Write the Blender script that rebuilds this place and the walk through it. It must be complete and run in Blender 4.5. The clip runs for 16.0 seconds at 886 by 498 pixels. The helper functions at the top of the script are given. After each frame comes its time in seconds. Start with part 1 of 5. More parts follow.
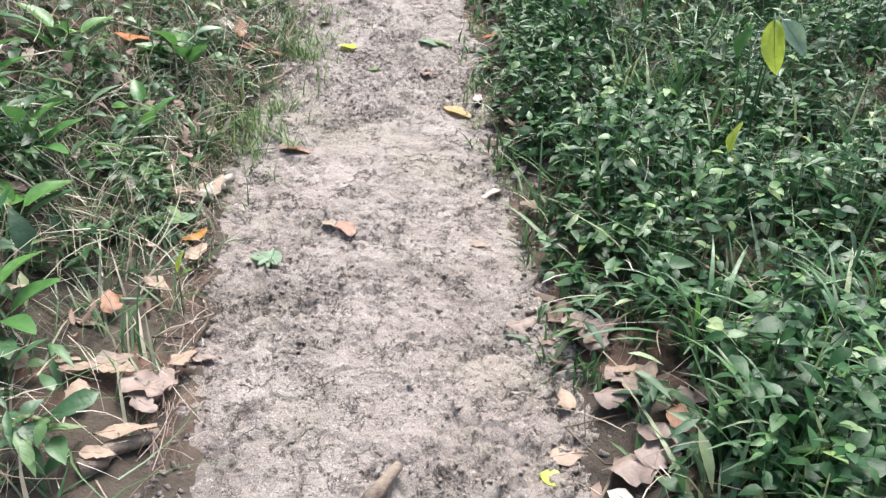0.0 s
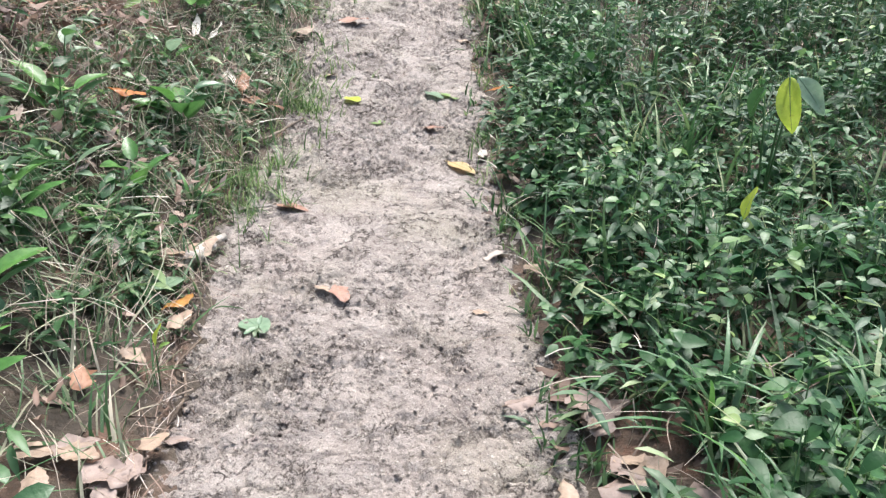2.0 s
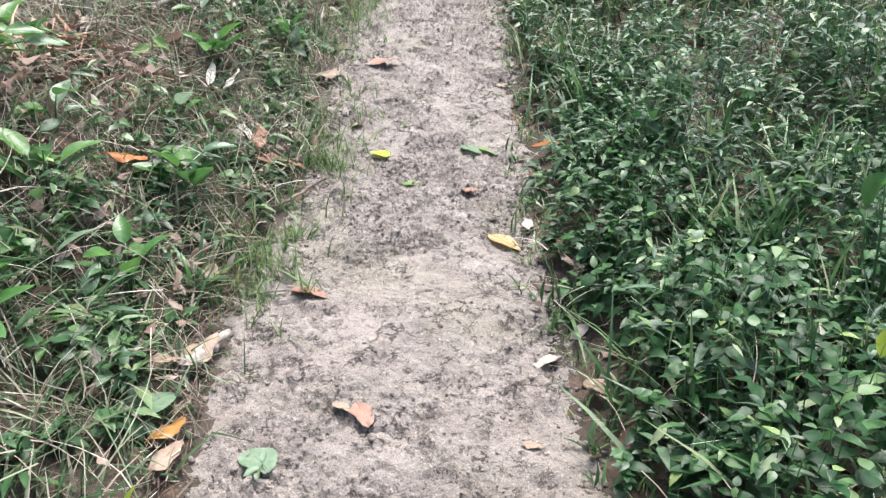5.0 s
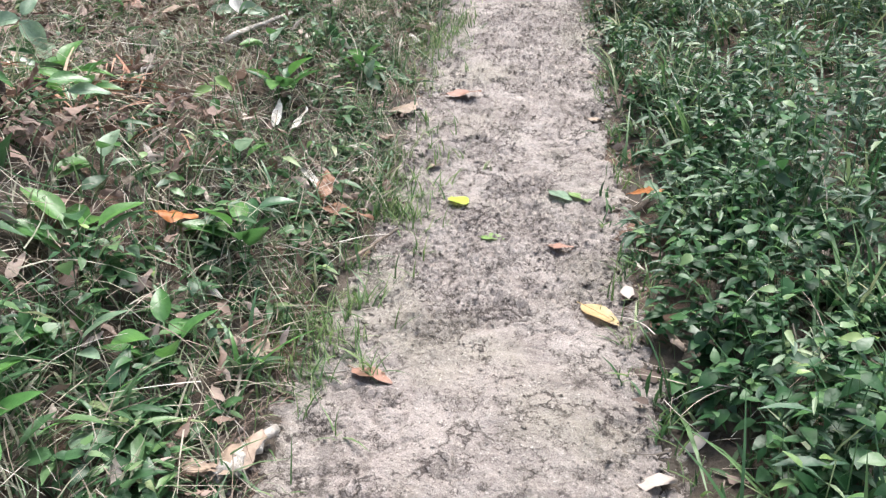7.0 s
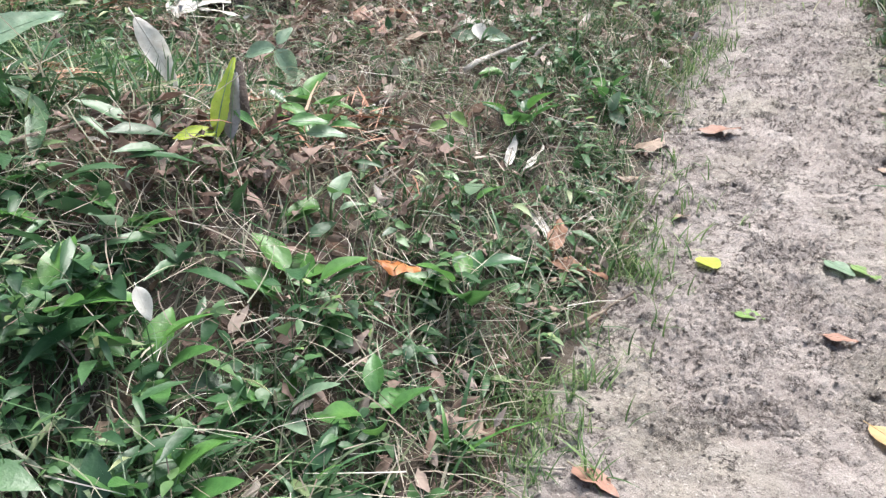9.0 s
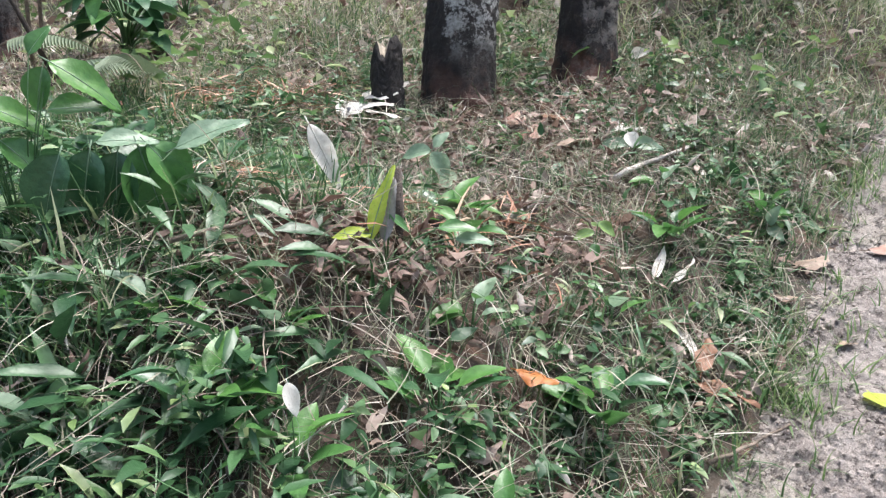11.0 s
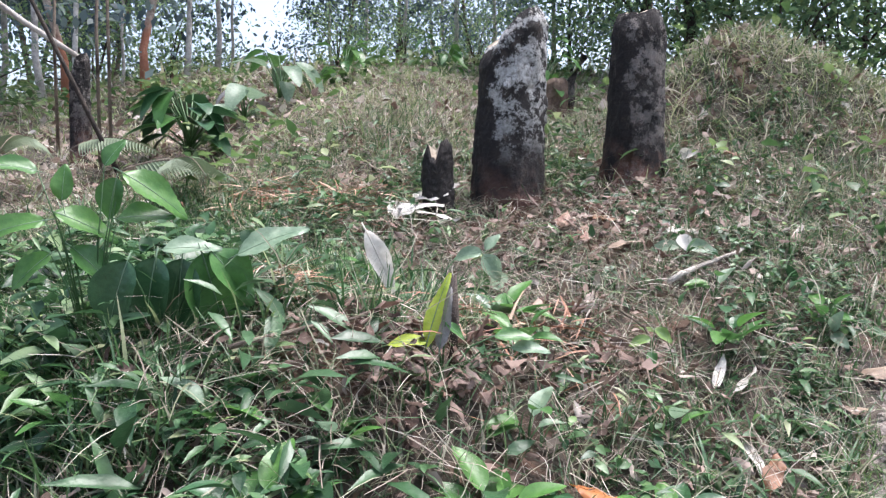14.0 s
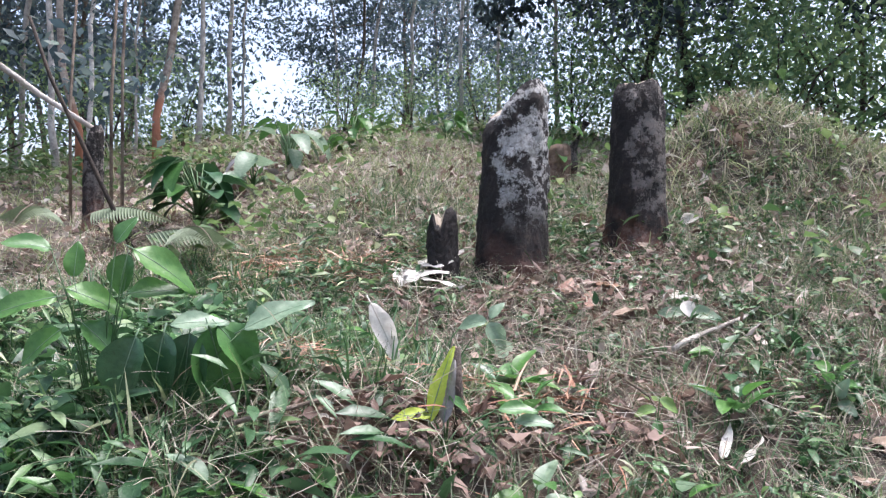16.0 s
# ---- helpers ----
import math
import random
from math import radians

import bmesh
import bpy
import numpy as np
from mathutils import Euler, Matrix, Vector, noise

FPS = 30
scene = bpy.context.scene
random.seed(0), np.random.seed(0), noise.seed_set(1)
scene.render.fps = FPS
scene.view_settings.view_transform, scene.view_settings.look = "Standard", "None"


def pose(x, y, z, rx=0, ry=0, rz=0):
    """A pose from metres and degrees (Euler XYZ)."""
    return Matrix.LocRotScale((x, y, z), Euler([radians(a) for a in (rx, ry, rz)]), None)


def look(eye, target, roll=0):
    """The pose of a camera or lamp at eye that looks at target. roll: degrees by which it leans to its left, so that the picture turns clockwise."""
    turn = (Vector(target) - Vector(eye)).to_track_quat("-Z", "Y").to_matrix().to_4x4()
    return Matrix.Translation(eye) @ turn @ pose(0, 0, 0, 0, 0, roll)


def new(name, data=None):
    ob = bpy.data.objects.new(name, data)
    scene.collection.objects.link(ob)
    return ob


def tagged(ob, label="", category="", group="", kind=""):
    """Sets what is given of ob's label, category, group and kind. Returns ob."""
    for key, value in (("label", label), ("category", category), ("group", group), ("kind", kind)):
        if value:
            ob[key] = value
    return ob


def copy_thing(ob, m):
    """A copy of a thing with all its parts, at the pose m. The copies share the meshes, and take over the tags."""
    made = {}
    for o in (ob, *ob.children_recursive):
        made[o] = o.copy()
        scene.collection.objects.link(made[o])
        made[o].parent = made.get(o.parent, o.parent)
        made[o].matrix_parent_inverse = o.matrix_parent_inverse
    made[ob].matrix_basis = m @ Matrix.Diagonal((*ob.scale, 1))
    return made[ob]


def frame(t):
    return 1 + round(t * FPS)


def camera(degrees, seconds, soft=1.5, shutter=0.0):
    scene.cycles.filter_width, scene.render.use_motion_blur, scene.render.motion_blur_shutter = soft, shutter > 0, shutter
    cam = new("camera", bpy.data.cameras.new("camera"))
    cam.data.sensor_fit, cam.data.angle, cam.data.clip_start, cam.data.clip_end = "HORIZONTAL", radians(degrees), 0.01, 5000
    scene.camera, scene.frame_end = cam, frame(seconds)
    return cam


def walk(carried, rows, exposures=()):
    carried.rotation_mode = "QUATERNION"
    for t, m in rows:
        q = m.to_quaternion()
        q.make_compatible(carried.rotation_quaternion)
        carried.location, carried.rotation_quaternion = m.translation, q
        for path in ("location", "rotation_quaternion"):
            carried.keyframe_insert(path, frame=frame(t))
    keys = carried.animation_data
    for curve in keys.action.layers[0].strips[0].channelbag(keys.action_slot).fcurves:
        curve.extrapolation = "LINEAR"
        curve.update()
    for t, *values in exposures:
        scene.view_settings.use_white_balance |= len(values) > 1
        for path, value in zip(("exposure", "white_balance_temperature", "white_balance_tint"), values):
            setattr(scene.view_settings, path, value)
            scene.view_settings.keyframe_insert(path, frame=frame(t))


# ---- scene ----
cam = camera(62.1, 16.0, soft=1.3)
PATH = [
    (0, (0.561, -0.056, 0.926), (0.458, 1.764, 0.103), 2.0),
    (0.5, (0.56, -0.035, 0.931), (0.455, 1.795, 0.131), 2.1),
    (1, (0.577, 0.005, 0.934), (0.461, 1.846, 0.161), 2.0),
    (1.5, (0.594, 0.04, 0.937), (0.465, 1.894, 0.198), 1.9),
    (2, (0.602, 0.086, 0.948), (0.45, 1.945, 0.229), 1.7),
    (2.5, (0.596, 0.158, 0.964), (0.418, 2.02, 0.254), 1.5),
    (3, (0.584, 0.258, 0.981), (0.392, 2.12, 0.278), 1.5),
    (3.5, (0.568, 0.323, 0.992), (0.361, 2.185, 0.292), 1.5),
    (4, (0.548, 0.361, 1.015), (0.33, 2.226, 0.326), 1.5),
    (4.2, (0.533, 0.391, 1.013), (0.315, 2.257, 0.325), 1.6),
    (6.3, (0.496, 0.736, 1.074), (0.194, 2.605, 0.428), 1.2),
    (6.5, (0.489, 0.772, 1.071), (0.155, 2.635, 0.425), 1.0),
    (7, (0.45, 0.903, 1.082), (0.003, 2.744, 0.442), 0.2),
    (7.5, (0.405, 1.019, 1.091), (-0.179, 2.823, 0.457), -0.5),
    (8, (0.365, 1.102, 1.125), (-0.34, 2.863, 0.491), -0.0),
    (8.5, (0.317, 1.124, 1.153), (-0.527, 2.824, 0.523), -0.3),
    (9, (0.293, 1.166, 1.17), (-0.691, 2.791, 0.543), -0.2),
    (9.5, (0.278, 1.184, 1.175), (-0.846, 2.718, 0.555), -0.1),
    (10, (0.277, 1.182, 1.195), (-0.959, 2.641, 0.609), 1.0),
    (10.2, (0.296, 1.163, 1.21), (-0.965, 2.617, 0.668), 1.0),
    (12.3, (0.251, 1.156, 1.241), (-1.13, 2.571, 0.938), 0.9),
    (12.5, (0.25, 1.153, 1.246), (-1.142, 2.561, 0.958), 0.9),
    (13, (0.246, 1.154, 1.257), (-1.162, 2.553, 1.012), 0.8),
    (13.5, (0.246, 1.149, 1.264), (-1.175, 2.541, 1.055), 0.9),
    (14, (0.246, 1.138, 1.278), (-1.182, 2.53, 1.12), 0.9),
    (14.5, (0.254, 1.134, 1.293), (-1.179, 2.524, 1.175), 0.9),
    (15, (0.266, 1.128, 1.301), (-1.173, 2.515, 1.227), 0.8),
    (15.5, (0.27, 1.128, 1.313), (-1.173, 2.513, 1.275), 0.7),
    (16, (0.279, 1.121, 1.322), (-1.168, 2.502, 1.325), 0.5),
]
walk(cam, [(t, look(eye, target, roll)) for t, eye, target, roll in PATH],
     exposures=((0.0, 1.75, 6500, 10), (9.0, 1.75, 6450, 10), (12.5, 1.75, 6300, 13), (16.0, 1.8, 6250, 18)))

# ---- light ----
scene.view_settings.exposure = 1.75
world = bpy.data.worlds.new("sky")
scene.world = world
world.use_nodes = True
wn = world.node_tree
sky = wn.nodes.new("ShaderNodeTexSky")
sky.sky_type = "NISHITA"
sky.sun_disc = False
sky.sun_elevation, sky.sun_rotation = radians(71), radians(14)
sky.air_density, sky.dust_density, sky.ozone_density = 1.0, 4.0, 1.0
wn.nodes["Background"].inputs["Strength"].default_value = 0.11
hazy = wn.nodes.new("ShaderNodeHueSaturation")
hazy.inputs["Saturation"].default_value = 0.9
wn.links.new(sky.outputs["Color"], hazy.inputs["Color"])
wn.links.new(hazy.outputs["Color"], wn.nodes["Background"].inputs["Color"])
sun = new("sun", bpy.data.lights.new("sun", "SUN"))
sun.data.energy, sun.data.angle, sun.data.color = 2.45, radians(32), (1.0, 0.98, 0.965)
sun.matrix_world = look((0.8, 3.6, 9.8), (0, 0.5, 0))

# ---- small mathematics ----
rng = np.random.default_rng(7)


def table(ys, vs, smooth):
    grid = np.arange(-60, 80, 0.05)
    v = np.interp(grid, ys, vs)
    k = np.hanning(max(3, int(smooth / 0.05) | 1))
    v = np.convolve(np.pad(v, len(k) // 2, mode="edge"), k / k.sum(), "valid")
    return lambda q: np.interp(q, grid, v)


def hash2(i, j, seed):
    h = np.sin(i * 127.1 + j * 311.7 + seed * 74.7) * 43758.5453
    return h - np.floor(h)


def vnoise(x, y, seed=0):
    i, j = np.floor(x), np.floor(y)
    u, v = x - i, y - j
    u, v = u * u * (3 - 2 * u), v * v * (3 - 2 * v)
    a = hash2(i, j, seed) * (1 - u) + hash2(i + 1, j, seed) * u
    b = hash2(i, j + 1, seed) * (1 - u) + hash2(i + 1, j + 1, seed) * u
    return a * (1 - v) + b * v


def fbm(x, y, seed=0, octaves=4):
    out, amp = 0, 0.5
    for o in range(octaves):
        out = out + amp * vnoise(x * 2**o, y * 2**o, seed + o)
        amp *= 0.5
    return out


def cells(x, y, seed=0):
    """Distances to the nearest and next nearest of scattered points, and a number of the nearest."""
    i0, j0 = np.floor(x), np.floor(y)
    f1, f2, own = np.full(x.shape, 9.0), np.full(x.shape, 9.0), np.zeros(x.shape)
    for di in (-1, 0, 1):
        for dj in (-1, 0, 1):
            i, j = i0 + di, j0 + dj
            d = np.hypot(i + hash2(i, j, seed) - x, j + hash2(i, j, seed + 5) - y)
            f2 = np.minimum(f2, np.maximum(f1, d))
            own = np.where(d < f1, hash2(i, j, seed + 11), own)
            f1 = np.minimum(f1, d)
    return f1, f2, own


# ---- the lie of the land ----
path_z = table([-60, -6, -3, 0, 1.24, 1.64, 2.11, 2.65, 3.02, 3.49, 3.8, 4.8, 6, 9, 12, 16, 22, 40, 80],
               [-6, -1.4, -0.8, -0.3, -0.085, -0.06, 0, 0.09, 0.165, 0.25, 0.31, 0.6, 0.95, 1.6, 2.1, 2.5, 2.3, 0.5, -2], 0.35)
edge_l = table([-60, -3, 0, 1, 1.5, 2, 2.45, 3, 3.5, 4.35, 5.3, 6.6, 9, 14, 30], [0.2, 0.1, 0.05, -0.02, -0.17, -0.30, -0.41, -0.43, -0.42, -0.56, -0.72, -0.88, -1.3, -2.4, -6], 0.25)
edge_r = table([-60, -3, 0, 1, 1.5, 2, 2.45, 3, 3.5, 4.35, 5.3, 6.6, 9, 14, 30], [1.2, 1.1, 0.95, 0.83, 0.77, 0.73, 0.65, 0.53, 0.5, 0.44, 0.3, 0.1, -0.4, -1.6, -5], 0.25)
rise_l = table([-60, 0, 0.2, 0.4, 0.6, 0.9, 1.5, 2.2, 4, 8, 12, 20, 40, 80], [0, 0, 0.1, 0.22, 0.33, 0.46, 0.56, 0.66, 1.0, 1.75, 2.1, 2.2, 1.0, -2], 0.25)
rise_r = table([-60, 0, 0.2, 0.6, 2, 5, 20, 80], [0, 0, 0.06, 0.1, 0.2, 0.5, 0.8, -2], 0.2)
MOUNDS = ((-2.5, 7.0, 0.74, 0.72), (-5.8, 6.3, 0.3, 0.9), (-4.6, 5.2, 0.2, 0.8), (-1.85, 2.25, 0.26, 0.6), (-1.35, 2.6, 0.12, 0.4), (-1.95, 7.55, 0.26, 0.6), (-1.15, 8.0, 0.46, 0.8))


def H(x, y):
    """Height of the ground."""
    x, y = np.asarray(x, float), np.asarray(y, float)
    near = np.clip((y - 0.7) / 1.2, 0.25, 1.0)
    z = path_z(y) + rise_l(edge_l(y) - x) * near + rise_r(x - edge_r(y))
    off = np.clip(np.maximum(edge_l(y) - x, x - edge_r(y)) / 0.4, 0, 1)
    z = z + off * (0.10 * (fbm(x * 1.7, y * 1.7, 3) - 0.47) + 0.03 * (vnoise(x * 9, y * 9, 8) - 0.5))
    for mx, my, mh, mr in MOUNDS:
        z = z + mh * np.exp(-((x - mx) ** 2 + (y - my) ** 2) / mr**2)
    return z


def at_bearing(bearing, dist):
    """A place on the ground seen from where the walk ends, by degrees left of +y."""
    b = radians(bearing)
    x, y = 0.28 - dist * math.sin(b), 1.12 + dist * math.cos(b)
    return x, y, float(H(x, y))


# ---- materials ----
def material(name, build):
    m = bpy.data.materials.new(name)
    m.use_nodes = True
    nt = m.node_tree
    build(nt, nt.nodes["Principled BSDF"])
    return m


def node(nt, kind, **values):
    n = nt.nodes.new(kind)
    for k, v in values.items():
        n.inputs[k.replace("_", " ")].default_value = v
    return n


def ramp(nt, fac, stops, interp="LINEAR"):
    r = nt.nodes.new("ShaderNodeValToRGB")
    r.color_ramp.interpolation = interp
    el = r.color_ramp.elements
    while len(el) < len(stops):
        el.new(0.5)
    for e, (p, c) in zip(el, stops):
        e.position, e.color = p, (*c, 1)
    nt.links.new(fac, r.inputs["Fac"])
    return r.outputs["Color"]


def mixed(nt, fac, a, b, mode="MIX"):
    m = nt.nodes.new("ShaderNodeMix")
    m.data_type, m.blend_type = "RGBA", mode
    for sock, v in ((m.inputs[0], fac), (m.inputs[6], a), (m.inputs[7], b)):
        if isinstance(v, (int, float)):
            sock.default_value = v
        elif isinstance(v, tuple):
            sock.default_value = (*v, 1)
        else:
            nt.links.new(v, sock)
    return m.outputs[2]


def noise_out(nt, scale, detail=4.0, rough=0.55, coords="Object"):
    tc = nt.nodes.new("ShaderNodeTexCoord")
    n = node(nt, "ShaderNodeTexNoise", Scale=scale, Detail=detail, Roughness=rough)
    nt.links.new(tc.outputs[coords], n.inputs["Vector"])
    return n.outputs["Fac"]


def bumped(nt, p, height, strength, distance):
    b = node(nt, "ShaderNodeBump", Strength=strength, Distance=distance)
    nt.links.new(height, b.inputs["Height"])
    nt.links.new(b.outputs["Normal"], p.inputs["Normal"])


def leafy(name, stops, rough=0.45, through_light=0.3, grain=60.0, gloss=0.5):
    """Leaf or blade stuff: each island its own tone, mottled, a little light passing through."""
    def build(nt, p):
        geo = nt.nodes.new("ShaderNodeNewGeometry")
        col = ramp(nt, geo.outputs["Random Per Island"], stops)
        col = mixed(nt, noise_out(nt, grain, 3), col, mixed(nt, 0.5, col, (0.25, 0.25, 0.25), "MULTIPLY"))
        nt.links.new(col, p.inputs["Base Color"])
        p.inputs["Roughness"].default_value = rough
        p.inputs["Specular IOR Level"].default_value = gloss
        bumped(nt, p, noise_out(nt, 45, 3, 0.6), 0.35, 0.008)
        if through_light > 0:
            tr = nt.nodes.new("ShaderNodeBsdfTranslucent")
            nt.links.new(col, tr.inputs["Color"])
            mx = nt.nodes.new("ShaderNodeMixShader")
            mx.inputs[0].default_value = through_light
            nt.links.new(p.outputs[0], mx.inputs[1])
            nt.links.new(tr.outputs[0], mx.inputs[2])
            nt.links.new(mx.outputs[0], nt.nodes["Material Output"].inputs["Surface"])
    return material(name, build)


def path_soil(nt, p):
    c = ramp(nt, noise_out(nt, 5, 7, 0.68), [(0.3, (0.195, 0.167, 0.150)), (0.48, (0.302, 0.263, 0.238)), (0.7, (0.415, 0.37, 0.338))])
    c = mixed(nt, ramp(nt, noise_out(nt, 2.2, 3), [(0.5, (0, 0, 0)), (0.68, (0.6, 0.6, 0.6))]), c, (0.29, 0.268, 0.21))
    c = mixed(nt, ramp(nt, noise_out(nt, 2.9, 4, 0.6, "Generated"), [(0.5, (0, 0, 0)), (0.65, (0.5, 0.5, 0.5))]), c, (0.36, 0.282, 0.26))
    c = mixed(nt, ramp(nt, noise_out(nt, 20, 9, 0.78), [(0.38, (0.8, 0.8, 0.8)), (0.41, (0, 0, 0))]), c, (0.09, 0.074, 0.064))
    c = mixed(nt, ramp(nt, noise_out(nt, 75, 6, 0.75), [(0.375, (0.85, 0.85, 0.85)), (0.41, (0, 0, 0))]), c, (0.06, 0.047, 0.041))
    c = mixed(nt, ramp(nt, noise_out(nt, 110, 4, 0.7), [(0.58, (0, 0, 0)), (0.63, (0.8, 0.8, 0.8))]), c, (0.50, 0.46, 0.412))
    c = mixed(nt, ramp(nt, noise_out(nt, 300, 5, 0.8), [(0.42, (0.6, 0.6, 0.6)), (0.47, (0, 0, 0))]), c, (0.10, 0.083, 0.072))
    # cracks between dried crumbs, with their shade painted in as dark lines
    tc = nt.nodes.new("ShaderNodeTexCoord")
    warp = node(nt, "ShaderNodeTexNoise", Scale=26.0, Detail=5.0, Roughness=0.65)
    nt.links.new(tc.outputs["Object"], warp.inputs["Vector"])
    shift = nt.nodes.new("ShaderNodeVectorMath")
    shift.operation = "MULTIPLY_ADD"
    shift.inputs[1].default_value = (0.07, 0.07, 0.07)
    nt.links.new(warp.outputs["Color"], shift.inputs[0])
    nt.links.new(tc.outputs["Object"], shift.inputs[2])
    lines = None
    for scale, thick, low, patch in ((16.0, 0.075, 0.535, 5.5), (38.0, 0.10, 0.54, 8.0), (85.0, 0.13, 0.555, 12.0)):
        vor = node(nt, "ShaderNodeTexVoronoi", Scale=scale)
        vor.feature = "DISTANCE_TO_EDGE"
        nt.links.new(shift.outputs[0], vor.inputs["Vector"])
        line = ramp(nt, vor.outputs["Distance"], [(thick * 0.25, (0.9, 0.9, 0.9)), (thick, (0, 0, 0))])
        line = mixed(nt, 1.0, line, ramp(nt, noise_out(nt, patch, 6, 0.7), [(low, (0, 0, 0)), (low + 0.07, (1, 1, 1))]), "MULTIPLY")
        lines = line if lines is None else mixed(nt, 1.0, lines, line, "LIGHTEN")
    c = mixed(nt, lines, c, (0.065, 0.05, 0.043))
    nt.links.new(c, p.inputs["Base Color"])
    p.inputs["Roughness"].default_value = 0.9
    grit = node(nt, "ShaderNodeTexVoronoi", Scale=170.0)
    nt.links.new(tc.outputs["Object"], grit.inputs["Vector"])
    small = node(nt, "ShaderNodeBump", Strength=0.6, Distance=0.004)
    small.invert = True
    nt.links.new(grit.outputs["Distance"], small.inputs["Height"])
    big = node(nt, "ShaderNodeBump", Strength=1.0, Distance=0.012)
    nt.links.new(noise_out(nt, 55, 9, 0.78), big.inputs["Height"])
    nt.links.new(small.outputs["Normal"], big.inputs["Normal"])
    gap = node(nt, "ShaderNodeBump", Strength=0.8, Distance=0.012)
    gap.invert = True
    nt.links.new(lines, gap.inputs["Height"])
    nt.links.new(big.outputs["Normal"], gap.inputs["Normal"])
    nt.links.new(gap.outputs["Normal"], p.inputs["Normal"])


def bank_soil(nt, p):
    c = ramp(nt, noise_out(nt, 3, 6, 0.65), [(0.3, (0.03, 0.023, 0.017)), (0.5, (0.065, 0.05, 0.036)), (0.68, (0.19, 0.095, 0.06))])
    c = mixed(nt, ramp(nt, noise_out(nt, 40, 4, 0.7), [(0.4, (0.6, 0.6, 0.6)), (0.55, (0, 0, 0))]), c, (0.06, 0.045, 0.03))
    nt.links.new(c, p.inputs["Base Color"])
    p.inputs["Roughness"].default_value = 0.75
    bumped(nt, p, noise_out(nt, 50, 6, 0.7), 0.8, 0.02)


def stump_bark(lichen, where, red, amount=0.49):
    """Dark bark with pale lichen in a belt of height on the side away from the dry face, and red-brown rot near the foot."""
    def build(nt, p):
        tc = nt.nodes.new("ShaderNodeTexCoord")
        sep = nt.nodes.new("ShaderNodeSeparateXYZ")
        nt.links.new(tc.outputs["Object"], sep.inputs[0])
        c = ramp(nt, noise_out(nt, 8, 7, 0.7), [(0.35, (0.010, 0.009, 0.009)), (0.55, (0.026, 0.021, 0.019)), (0.72, (0.10, 0.075, 0.062))])
        foot = mixed(nt, 1.0, ramp(nt, sep.outputs["Z"], [(0.0, (0.9, 0.9, 0.9)), (0.35, (0, 0, 0))]), ramp(nt, noise_out(nt, 6, 5, 0.7), [(0.42, (0, 0, 0)), (0.6, (1, 1, 1))]), "MULTIPLY")
        c = mixed(nt, foot, c, red)
        belt = ramp(nt, sep.outputs["Z"], where)
        spots_ = mixed(nt, 1.0, ramp(nt, noise_out(nt, 7, 10, 0.8), [(amount, (0, 0, 0)), (amount + 0.04, (1, 1, 1))]), belt, "MULTIPLY")
        across = nt.nodes.new("ShaderNodeVectorMath")
        across.operation = "DOT_PRODUCT"
        across.inputs[1].default_value = (0.69, 0.72, 0)
        nt.links.new(tc.outputs["Object"], across.inputs[0])
        spread = nt.nodes.new("ShaderNodeMath")
        spread.operation = "MULTIPLY_ADD"
        spread.inputs[1].default_value = 2.2
        nt.links.new(across.outputs["Value"], spread.inputs[0])
        nt.links.new(noise_out(nt, 5, 6, 0.7), spread.inputs[2])
        spots_ = mixed(nt, 1.0, spots_, ramp(nt, spread.outputs[0], [(0.30, (0, 0, 0)), (0.36, (1, 1, 1))]), "MULTIPLY")
        c = mixed(nt, spots_, c, ramp(nt, noise_out(nt, 40, 4, 0.7), [(0.35, (0.25, 0.24, 0.22)), (0.6, lichen)]))
        nt.links.new(c, p.inputs["Base Color"])
        p.inputs["Roughness"].default_value = 0.9
        bumped(nt, p, noise_out(nt, 28, 8, 0.75), 1.0, 0.035)
    return build


def trunk_bark(low, high, foot=None):
    """Mottled bark; foot: the colour of the stripped bark below a man's height."""
    def build(nt, p):
        oi = nt.nodes.new("ShaderNodeObjectInfo")
        c = ramp(nt, noise_out(nt, 9, 8, 0.72), [(0.38, low), (0.58, high)])
        c = mixed(nt, ramp(nt, noise_out(nt, 3, 4, 0.6), [(0.5, (0, 0, 0)), (0.62, (0.7, 0.7, 0.7))]), c, mixed(nt, 1.0, c, (0.4, 0.38, 0.34), "MULTIPLY"))
        c = mixed(nt, oi.outputs["Random"], c, mixed(nt, 1.0, c, (0.6, 0.57, 0.53), "MULTIPLY"))
        if foot:
            tc = nt.nodes.new("ShaderNodeTexCoord")
            sep = nt.nodes.new("ShaderNodeSeparateXYZ")
            nt.links.new(tc.outputs["Object"], sep.inputs[0])
            c = mixed(nt, ramp(nt, sep.outputs["Z"], [(0.75, (0.9, 0.9, 0.9)), (1.0, (0, 0, 0))]), c, foot)
        nt.links.new(c, p.inputs["Base Color"])
        p.inputs["Roughness"].default_value = 0.85
        bumped(nt, p, noise_out(nt, 30, 8, 0.7), 0.8, 0.02)
    return build


def cut_wood(nt, p):
    c = ramp(nt, noise_out(nt, 18, 5, 0.6), [(0.3, (0.20, 0.15, 0.10)), (0.6, (0.48, 0.42, 0.33))])
    nt.links.new(c, p.inputs["Base Color"])
    p.inputs["Roughness"].default_value = 0.85
    bumped(nt, p, noise_out(nt, 60, 4), 0.5, 0.01)


